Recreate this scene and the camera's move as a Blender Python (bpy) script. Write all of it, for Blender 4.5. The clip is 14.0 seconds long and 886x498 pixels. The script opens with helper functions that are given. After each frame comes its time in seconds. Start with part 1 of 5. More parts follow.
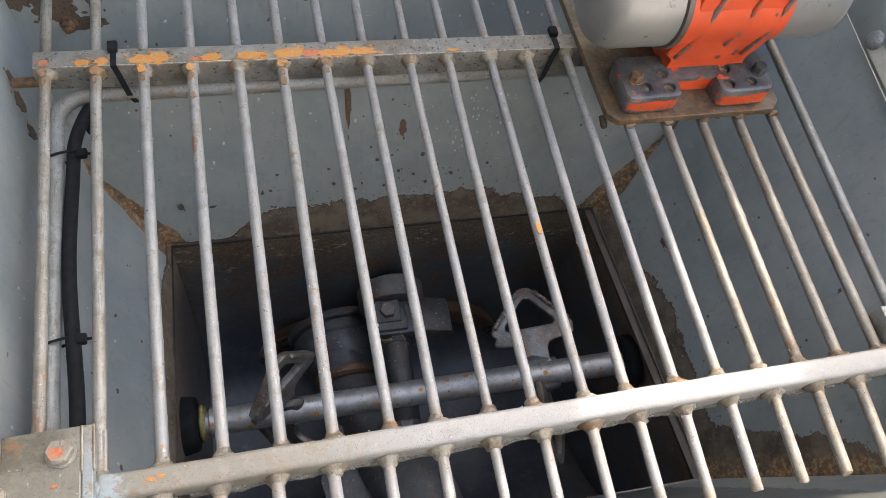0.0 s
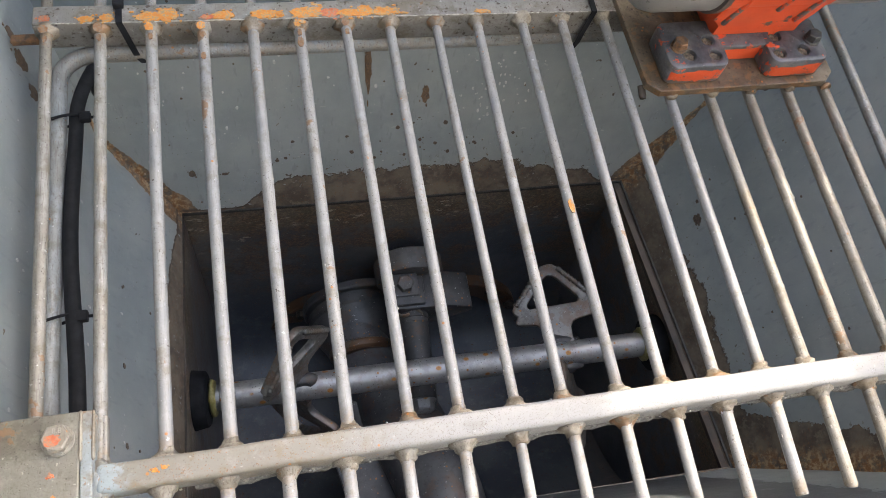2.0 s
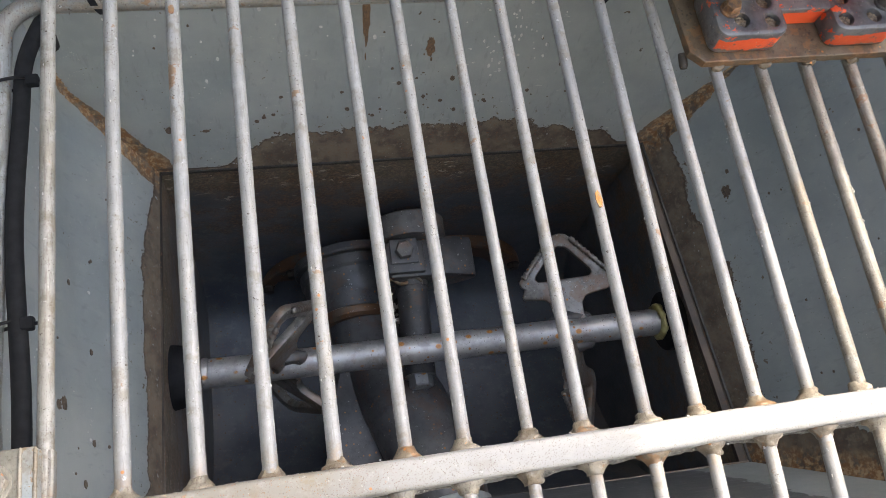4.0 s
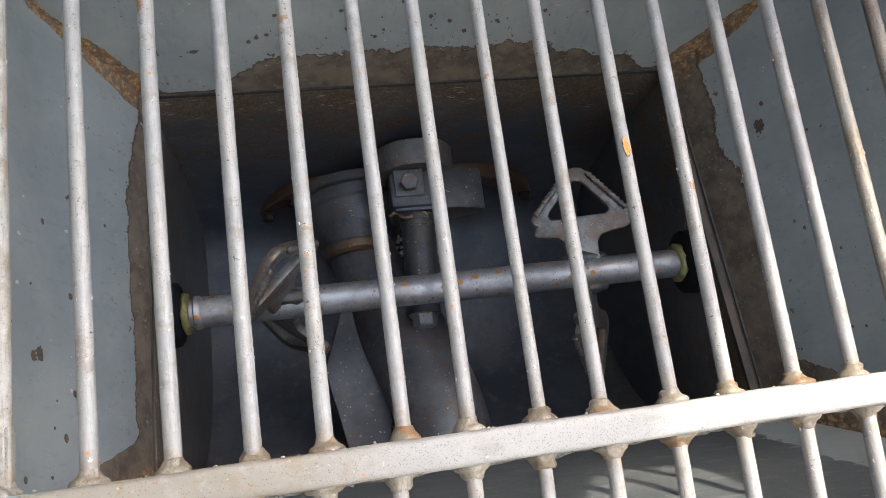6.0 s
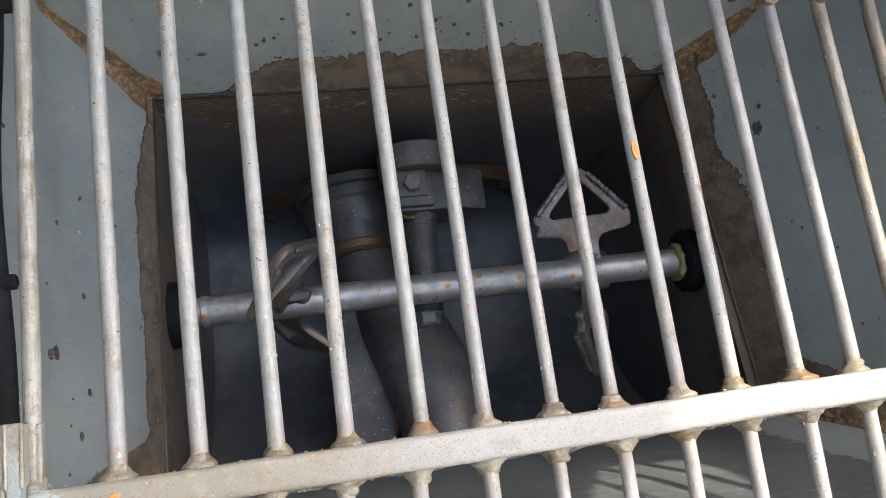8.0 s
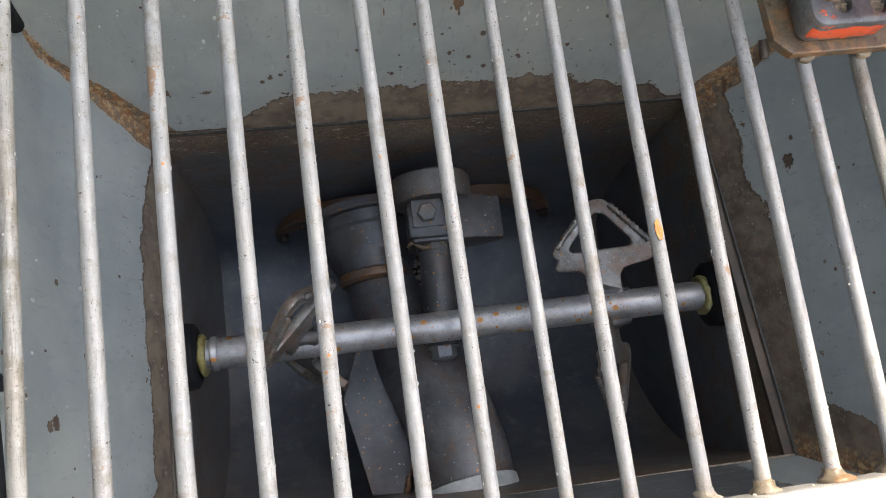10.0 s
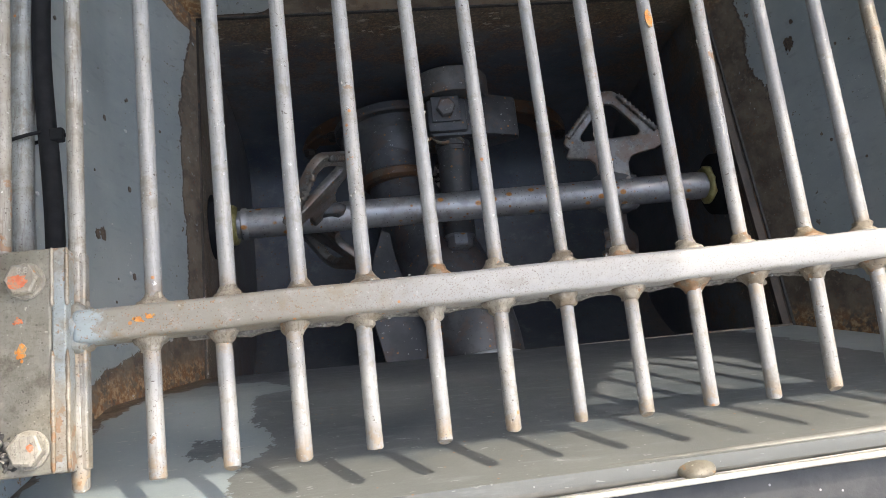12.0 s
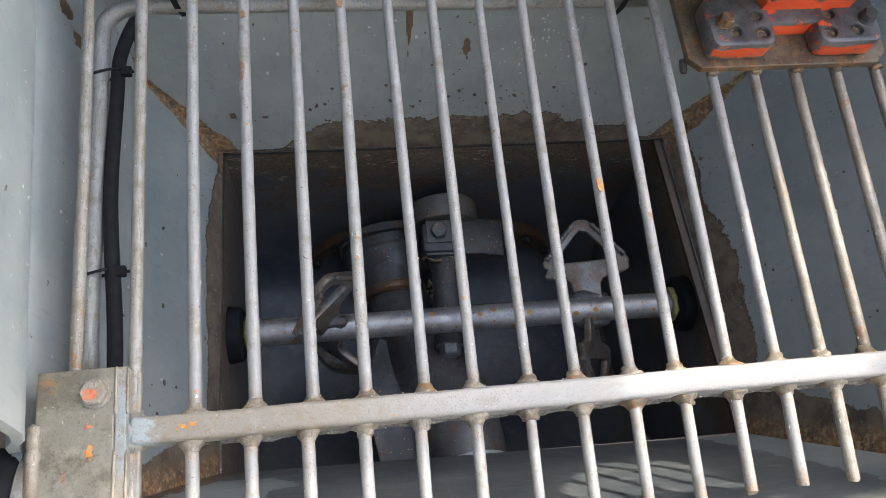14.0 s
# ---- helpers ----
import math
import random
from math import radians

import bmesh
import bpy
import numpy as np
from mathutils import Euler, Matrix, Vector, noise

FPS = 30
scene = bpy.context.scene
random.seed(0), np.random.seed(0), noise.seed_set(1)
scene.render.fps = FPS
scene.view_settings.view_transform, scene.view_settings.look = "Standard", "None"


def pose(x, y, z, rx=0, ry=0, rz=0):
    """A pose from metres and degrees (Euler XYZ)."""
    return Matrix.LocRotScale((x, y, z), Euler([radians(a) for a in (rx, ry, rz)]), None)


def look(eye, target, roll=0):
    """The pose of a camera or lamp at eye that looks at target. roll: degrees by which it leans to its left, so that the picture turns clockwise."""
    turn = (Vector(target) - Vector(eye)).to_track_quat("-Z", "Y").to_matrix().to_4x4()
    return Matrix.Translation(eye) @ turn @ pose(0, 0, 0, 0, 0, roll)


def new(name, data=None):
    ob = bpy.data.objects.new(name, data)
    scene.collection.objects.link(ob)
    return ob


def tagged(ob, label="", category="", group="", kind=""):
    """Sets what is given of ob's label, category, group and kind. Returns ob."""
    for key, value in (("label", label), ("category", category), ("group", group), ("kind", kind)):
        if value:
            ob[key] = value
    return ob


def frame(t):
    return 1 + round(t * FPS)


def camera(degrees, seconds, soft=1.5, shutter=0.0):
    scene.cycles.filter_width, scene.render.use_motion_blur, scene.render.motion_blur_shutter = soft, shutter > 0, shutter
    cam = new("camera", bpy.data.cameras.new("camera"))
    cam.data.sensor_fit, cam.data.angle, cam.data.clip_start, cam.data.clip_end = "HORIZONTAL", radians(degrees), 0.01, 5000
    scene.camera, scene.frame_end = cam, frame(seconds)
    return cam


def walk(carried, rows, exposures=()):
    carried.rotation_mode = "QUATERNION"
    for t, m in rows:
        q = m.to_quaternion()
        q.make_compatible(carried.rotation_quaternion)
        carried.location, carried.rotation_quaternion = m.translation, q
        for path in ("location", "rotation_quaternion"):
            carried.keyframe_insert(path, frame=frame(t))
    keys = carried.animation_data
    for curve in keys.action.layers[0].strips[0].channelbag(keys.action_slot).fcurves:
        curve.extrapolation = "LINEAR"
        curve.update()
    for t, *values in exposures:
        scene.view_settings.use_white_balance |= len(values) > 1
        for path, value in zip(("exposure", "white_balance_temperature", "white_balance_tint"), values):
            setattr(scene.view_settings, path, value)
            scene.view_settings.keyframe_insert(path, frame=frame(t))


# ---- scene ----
cam = camera(57.8, 14.0, soft=0.5)
PATH = [
    (0, (-0.2935, -0.2598, 2.1969), (0.0969, 0.5711, 0.6486), 15.42),
    (0.5, (-0.2927, -0.2562, 2.1790), (0.0902, 0.5694, 0.6260), 15.51),
    (1, (-0.2953, -0.2574, 2.1815), (0.0754, 0.5607, 0.6216), 15.39),
    (1.5, (-0.2941, -0.2458, 2.1666), (0.0646, 0.5534, 0.5942), 15.50),
    (2, (-0.2891, -0.2126, 2.1425), (0.0607, 0.5572, 0.5534), 15.93),
    (2.5, (-0.2856, -0.1645, 2.1106), (0.0639, 0.5602, 0.5004), 17.19),
    (4.8, (-0.2453, -0.0296, 2.0223), (0.0798, 0.4949, 0.3314), 24.51),
    (5, (-0.2413, -0.0151, 2.0102), (0.0750, 0.4795, 0.3086), 25.16),
    (5.5, (-0.2391, -0.0139, 1.9853), (0.0645, 0.4521, 0.2734), 25.68),
    (6, (-0.2394, -0.0190, 1.9831), (0.0587, 0.4160, 0.2621), 27.33),
    (6.5, (-0.2501, -0.0360, 1.9817), (0.0588, 0.3954, 0.2616), 28.79),
    (7, (-0.2531, -0.0468, 1.9911), (0.0476, 0.3913, 0.2713), 27.90),
    (7.5, (-0.2540, -0.0469, 1.9972), (0.0429, 0.3873, 0.2758), 27.46),
    (8, (-0.2653, -0.0192, 1.9997), (0.0539, 0.4106, 0.2811), 29.35),
    (8.2, (-0.2479, 0.0379, 1.9773), (0.0501, 0.4520, 0.2511), 28.22),
    (10.3, (-0.2287, 0.0883, 1.9836), (0.0348, 0.4737, 0.2452), 26.98),
    (10.5, (-0.2235, 0.0841, 1.9848), (0.0476, 0.4711, 0.2479), 27.71),
    (11, (-0.2191, 0.0683, 1.9763), (0.0354, 0.4450, 0.2347), 26.97),
    (11.2, (-0.2325, 0.0300, 1.9715), (0.0236, 0.3994, 0.2285), 27.60),
    (11.5, (-0.2463, -0.0353, 1.9822), (-0.0128, 0.3302, 0.2352), 25.61),
    (11.7, (-0.2595, -0.0924, 1.9959), (-0.0295, 0.2999, 0.2542), 23.57),
    (12, (-0.2528, -0.1505, 2.0075), (-0.0436, 0.2672, 0.2692), 20.17),
    (12.3, (-0.2485, -0.1925, 2.0174), (-0.0381, 0.2608, 0.2881), 18.99),
    (12.5, (-0.2432, -0.1974, 2.0458), (-0.0399, 0.2837, 0.3233), 16.99),
    (13, (-0.2458, -0.1743, 2.1156), (-0.0607, 0.3549, 0.4051), 14.01),
    (13.5, (-0.2541, -0.1757, 2.1795), (-0.0569, 0.4277, 0.4951), 13.06),
    (14, (-0.2625, -0.1606, 2.1889), (-0.0279, 0.4518, 0.5126), 15.84),
]
walk(cam, [(t, look(eye, target, roll)) for t, eye, target, roll in PATH], [(0, 2.9, 7950, 9.5), (2.5, 3.05, 8000, 9.5), (5, 3.13, 8000, 8.5), (8.2, 3.05, 8050, 8.5), (10.3, 3.3, 8150, 8), (11.2, 3.23, 8000, 8), (12.5, 2.62, 7550, 8), (14, 2.86, 7550, 8)])


# ---- world and light ----
TO_SUN = Vector((0.6, 0.9, 1.0)).normalized()
world = bpy.data.worlds.new("sky")
scene.world = world
world.use_nodes = True
wn = world.node_tree
sky = wn.nodes.new("ShaderNodeTexSky")
sky.sky_type = "NISHITA"
sky.sun_disc = False
sky.dust_density, sky.air_density, sky.ozone_density = 2.2, 1.0, 1.0
sky.sun_elevation = math.asin(TO_SUN.z)
sky.sun_rotation = math.atan2(TO_SUN.x, TO_SUN.y)
wn.links.new(sky.outputs[0], wn.nodes["Background"].inputs[0])
wn.nodes["Background"].inputs[1].default_value = 0.15
sun_data = bpy.data.lights.new("sun", "SUN")
sun_data.energy, sun_data.angle, sun_data.color = 0.7, radians(0.5), (1.0, 0.98, 0.95)
sun = new("sun", sun_data)
sun.matrix_world = look(TO_SUN * 20, (0, 0, 0))


# ---- helpers of this scene ----
def part(name, bm, material, parent=None, label="", smooth=False, angle=None):
    """Links a bmesh as one mesh object, under a thing or a part."""
    me = bpy.data.meshes.new(name)
    bm.normal_update()
    bm.to_mesh(me)
    bm.free()
    me.materials.append(material)
    if smooth or angle:
        me.shade_smooth()
        if angle:
            me.set_sharp_from_angle(angle=radians(angle))
    ob = new(name, me)
    ob.parent = parent
    if label:
        ob["label"] = label
    return ob


def thing(name, label, category, group="", kind=""):
    ob = new(name)
    ob.empty_display_size = 0.02
    return tagged(ob, label, category, group, kind)


def box(bm, lo, hi, bevel=0.0, segments=2, m=None):
    """A box between two corners, with rounded edges."""
    c = [(a + b) / 2 for a, b in zip(lo, hi)]
    d = [abs(b - a) for a, b in zip(lo, hi)]
    r = bmesh.ops.create_cube(bm, size=1.0, matrix=Matrix.Translation(c) @ Matrix.Diagonal((*d, 1)))
    vs = r["verts"]
    if bevel:
        es = list({e for v in vs for e in v.link_edges})
        out = bmesh.ops.bevel(bm, geom=es, offset=bevel, segments=segments, profile=0.5, affect="EDGES")
        vs = list({v for f in out["faces"] for v in f.verts} | {v for v in vs if v.is_valid})
    if m is not None:
        bmesh.ops.transform(bm, matrix=m, verts=vs)
    return vs


def rings(bm, path, radii, n=16, caps=True):
    """A round tube along a path of points, with a radius at each."""
    pts = [Vector(p) for p in path]
    loops, ref = [], None
    for i, p in enumerate(pts):
        d = (pts[min(i + 1, len(pts) - 1)] - pts[max(i - 1, 0)])
        if d.length < 1e-9:
            d = pts[-1] - pts[0]
        d.normalize()
        if ref is None:
            ref = Vector((0, 0, 1)) if abs(d.z) < 0.9 else Vector((1, 0, 0))
        a = (ref - d * ref.dot(d)).normalized()
        b = d.cross(a)
        ref = a
        loops.append([bm.verts.new(p + (a * math.cos(2 * math.pi * k / n) + b * math.sin(2 * math.pi * k / n)) * radii[i]) for k in range(n)])
    for u, v in zip(loops, loops[1:]):
        for k in range(n):
            bm.faces.new((u[k], u[(k + 1) % n], v[(k + 1) % n], v[k]))
    if caps:
        bm.faces.new(loops[0][::-1])
        bm.faces.new(loops[-1])


def lathe(bm, origin, axis, profile, n=24):
    """Turned shape: (distance along the axis, radius) pairs."""
    o, d = Vector(origin), Vector(axis).normalized()
    a = d.orthogonal().normalized()
    b = d.cross(a)
    loops = [[bm.verts.new(o + d * h + (a * math.cos(2 * math.pi * k / n) + b * math.sin(2 * math.pi * k / n)) * r) for k in range(n)] for h, r in profile]
    for u, v in zip(loops, loops[1:]):
        for k in range(n):
            bm.faces.new((u[k], u[(k + 1) % n], v[(k + 1) % n], v[k]))
    bm.faces.new(loops[0][::-1])
    bm.faces.new(loops[-1])


def hexhead(bm, origin, axis, across, height, washer=0.0, turn=0.0):
    """A hexagon bolt head with a chamfered top, on a washer."""
    o, d = Vector(origin), Vector(axis).normalized()
    if washer:
        lathe(bm, o, d, [(0, washer), (0.0022, washer), (0.0028, washer * 0.96)], 24)
    a = d.orthogonal().normalized()
    b = d.cross(a)
    r = across / math.sqrt(3)
    h0 = 0.0028 if washer else 0.0
    loops = []
    for h, k in ((h0, 1.0), (h0 + height * 0.86, 1.0), (h0 + height, 0.86)):
        loops.append([bm.verts.new(o + d * h + (a * math.cos(i * math.pi / 3 + turn) + b * math.sin(i * math.pi / 3 + turn)) * r * k) for i in range(6)])
    for u, v in zip(loops, loops[1:]):
        for k in range(6):
            bm.faces.new((u[k], u[(k + 1) % 6], v[(k + 1) % 6], v[k]))
    bm.faces.new(loops[0][::-1])
    bm.faces.new(loops[-1])


def outline(bm, outer, holes, thickness, m, bevel=0.0):
    """A flat plate cut to an outline with holes, with thickness, placed by m."""
    edges = []
    for loop in (outer, *holes):
        vs = [bm.verts.new((x, y, -thickness / 2)) for x, y in loop]
        edges += [bm.edges.new((vs[i], vs[(i + 1) % len(vs)])) for i in range(len(vs))]
    out = bmesh.ops.triangle_fill(bm, use_beauty=True, use_dissolve=False, edges=edges)
    faces = [g for g in out["geom"] if isinstance(g, bmesh.types.BMFace)]
    ext = bmesh.ops.extrude_face_region(bm, geom=faces)
    vs = [g for g in ext["geom"] if isinstance(g, bmesh.types.BMVert)]
    bmesh.ops.translate(bm, vec=(0, 0, thickness), verts=vs)
    bmesh.ops.recalc_face_normals(bm, faces=bm.faces[:])
    bmesh.ops.dissolve_limit(bm, angle_limit=0.01, verts=bm.verts[:], edges=bm.edges[:])
    if bevel:
        es = [e for e in bm.edges if len(e.link_faces) == 2 and e.calc_face_angle(0) > 1.0]
        bmesh.ops.bevel(bm, geom=es, offset=bevel, segments=2, profile=0.5, affect="EDGES")
    bmesh.ops.transform(bm, matrix=m, verts=bm.verts[:])


# ---- materials ----
class Nodes:
    """Short hand for building a node material."""

    def __init__(self, name):
        self.mat = bpy.data.materials.new(name)
        self.mat.use_nodes = True
        self.tree = self.mat.node_tree
        self.bsdf = self.tree.nodes["Principled BSDF"]
        self.co = self.tree.nodes.new("ShaderNodeTexCoord").outputs["Object"]

    def add(self, kind, **values):
        node = self.tree.nodes.new(kind)
        for key, value in values.items():
            if key in node.inputs:
                self.put(node.inputs[key], value)
        return node

    def put(self, socket, value):
        if isinstance(value, bpy.types.NodeSocket):
            self.tree.links.new(value, socket)
        else:
            socket.default_value = value

    def noise(self, scale, detail=4.0, rough=0.6, co=None, distort=0.0):
        return self.add("ShaderNodeTexNoise", Scale=scale, Detail=detail, Roughness=rough, Distortion=distort, Vector=co or self.co).outputs["Fac"]

    def math(self, op, a, b=0.0, c=0.0):
        node = self.tree.nodes.new("ShaderNodeMath")
        node.operation = op
        for socket, value in zip(node.inputs, (a, b, c)):
            self.put(socket, value)
        return node.outputs[0]

    def step(self, value, lo, hi):
        node = self.add("ShaderNodeMapRange")
        node.interpolation_type = "SMOOTHSTEP"
        for key, v in (("Value", value), ("From Min", lo), ("From Max", hi)):
            self.put(node.inputs[key], v)
        return node.outputs[0]

    def mix(self, fac, a, b):
        node = self.tree.nodes.new("ShaderNodeMix")
        node.data_type = "RGBA"
        for socket, value in ((node.inputs[0], fac), (node.inputs[6], a), (node.inputs[7], b)):
            self.put(socket, (*value, 1) if isinstance(value, tuple) and len(value) == 3 else value)
        return node.outputs[2]

    def attribute(self, name):
        node = self.tree.nodes.new("ShaderNodeAttribute")
        node.attribute_name = name
        return node.outputs["Fac"]

    def random(self):
        return self.tree.nodes.new("ShaderNodeObjectInfo").outputs["Random"]

    def dots(self, scale, size, co=None):
        """Small round specks, scattered."""
        v = self.add("ShaderNodeTexVoronoi", Scale=scale, Vector=co or self.co)
        keep = self.step(self.add("ShaderNodeSeparateColor", Color=v.outputs["Color"]).outputs[0], 0.55, 0.56)
        return self.math("MULTIPLY", self.step(v.outputs["Distance"], size, size * 0.6), keep)

    def axis(self, k):
        """One coordinate in metres."""
        return self.add("ShaderNodeSeparateXYZ", Vector=self.co).outputs[k]

    def stretch(self, x, y, z):
        node = self.add("ShaderNodeMapping", Vector=self.co, Scale=(x, y, z))
        return node.outputs[0]

    def near(self, value, at, reach):
        """1 at a place, falling to 0 at its reach."""
        return self.step(self.math("ABSOLUTE", self.math("SUBTRACT", value, at)), reach, reach * 0.25)

    def finish(self, colour, rough=0.5, metal=0.0, height=None, strength=0.3, distance=0.002):
        self.put(self.bsdf.inputs["Base Color"], colour if not isinstance(colour, tuple) else (*colour, 1))
        self.put(self.bsdf.inputs["Roughness"], rough)
        self.put(self.bsdf.inputs["Metallic"], metal)
        if height is not None:
            b = self.add("ShaderNodeBump", Strength=strength, Distance=distance, Height=height)
            self.put(self.bsdf.inputs["Normal"], b.outputs[0])
        return self.mat


def hopper_paint():
    """Slate grey-blue paint, worn to brown primer and rust along the throat and the corner seams."""
    n = Nodes("hopper_paint")
    low, side, lim = n.attribute("edge_low"), n.attribute("edge_side"), n.attribute("worn")
    big, mid, fine, grit = n.noise(7, 5), n.noise(24, 6, 0.65), n.noise(160, 5, 0.7), n.noise(600, 3, 0.7)
    paint = n.mix(n.step(big, 0.3, 0.7), (0.24, 0.277, 0.286), (0.318, 0.35, 0.352))
    paint = n.mix(n.math("MULTIPLY", n.step(mid, 0.5, 0.72), 0.4), paint, (0.35, 0.372, 0.372))
    streak = n.noise(30, 4, 0.6, n.stretch(3.5, 3.5, 0.5))
    paint = n.mix(n.math("MULTIPLY", n.step(streak, 0.56, 0.7), 0.3), paint, (0.16, 0.185, 0.195))
    paint = n.mix(n.math("MULTIPLY", n.step(grit, 0.6, 0.72), 0.3), paint, (0.42, 0.44, 0.44))
    rust = n.mix(n.step(mid, 0.35, 0.65), (0.082, 0.064, 0.05), (0.18, 0.145, 0.112))
    rust = n.mix(n.math("MULTIPLY", n.step(n.noise(70, 5, 0.7), 0.54, 0.64), 0.7), rust, (0.2, 0.17, 0.135))
    rust = n.mix(n.math("MULTIPLY", n.step(fine, 0.56, 0.68), 0.6), rust, (0.2, 0.085, 0.035))
    crease = n.step(side, 0.05, 0.012)
    rust = n.mix(n.math("MULTIPLY", crease, n.step(n.noise(60, 5, 0.75), 0.4, 0.56)), rust, n.mix(n.step(n.noise(110, 4, 0.7), 0.42, 0.6), (0.22, 0.105, 0.042), (0.42, 0.29, 0.17)))
    edge = n.math("ADD", n.math("MULTIPLY_ADD", big, 0.5, n.math("MULTIPLY", mid, 0.32)), n.math("MULTIPLY_ADD", fine, 0.16, n.math("MULTIPLY", grit, 0.05)))
    gap_low = n.math("SUBTRACT", n.math("MULTIPLY", lim, edge), low)
    worn_low = n.step(gap_low, -0.0008, 0.0008)
    worn_side = n.step(n.math("SUBTRACT", n.math("MULTIPLY", edge, 0.074), n.math("MULTIPLY_ADD", low, 0.13, side)), -0.0008, 0.0008)
    worn = n.math("MAXIMUM", worn_low, worn_side)
    chips = n.step(n.noise(46, 3, 0.5), 0.735, 0.742)
    by_edge = n.math("MULTIPLY", n.step(n.noise(95, 3, 0.6), 0.655, 0.662), n.step(gap_low, -0.07, -0.01))
    islands = n.math("MULTIPLY", n.step(n.noise(85, 3, 0.6), 0.68, 0.686), n.step(gap_low, 0.05, 0.01))
    worn = n.math("SUBTRACT", n.math("MAXIMUM", n.math("MAXIMUM", worn, by_edge), chips), n.math("MULTIPLY", islands, worn_low))
    worn = n.math("MAXIMUM", worn, 0.0)
    colour = n.mix(worn, paint, rust)
    colour = n.mix(n.math("MULTIPLY", n.math("MULTIPLY", n.near(gap_low, 0.0, 0.006), worn), 0.7), colour, (0.045, 0.03, 0.022))
    specks = n.math("MULTIPLY", n.dots(95, 0.17), n.step(n.noise(11, 4, 0.65), 0.56, 0.66))
    dust = n.math("MULTIPLY", n.math("MAXIMUM", n.dots(260, 0.2), n.step(n.noise(150, 3, 0.65), 0.69, 0.71)), n.step(n.noise(8, 5, 0.7), 0.54, 0.68))
    scuff = n.math("MULTIPLY", n.step(n.noise(60, 4, 0.6, n.stretch(0.7, 3.0, 2.2)), 0.67, 0.72), n.step(big, 0.45, 0.6))
    white = n.math("MAXIMUM", n.math("MAXIMUM", specks, dust), n.math("MULTIPLY", scuff, 0.5))
    brown_dots = n.math("MULTIPLY", n.dots(130, 0.15), n.step(n.noise(9, 3), 0.5, 0.6))
    colour = n.mix(n.math("MULTIPLY", brown_dots, 0.8), colour, (0.09, 0.06, 0.042))
    colour = n.mix(n.math("MULTIPLY", white, 0.8), colour, (0.62, 0.63, 0.62))
    rough = n.math("MULTIPLY_ADD", worn, 0.28, n.math("MULTIPLY_ADD", mid, 0.25, 0.26))
    height = n.math("ADD", n.math("MULTIPLY", worn, -0.6), n.math("ADD", n.math("MULTIPLY", fine, 0.35), specks))
    return n.finish(colour, rough, 0.0, height, 0.4, 0.0016)


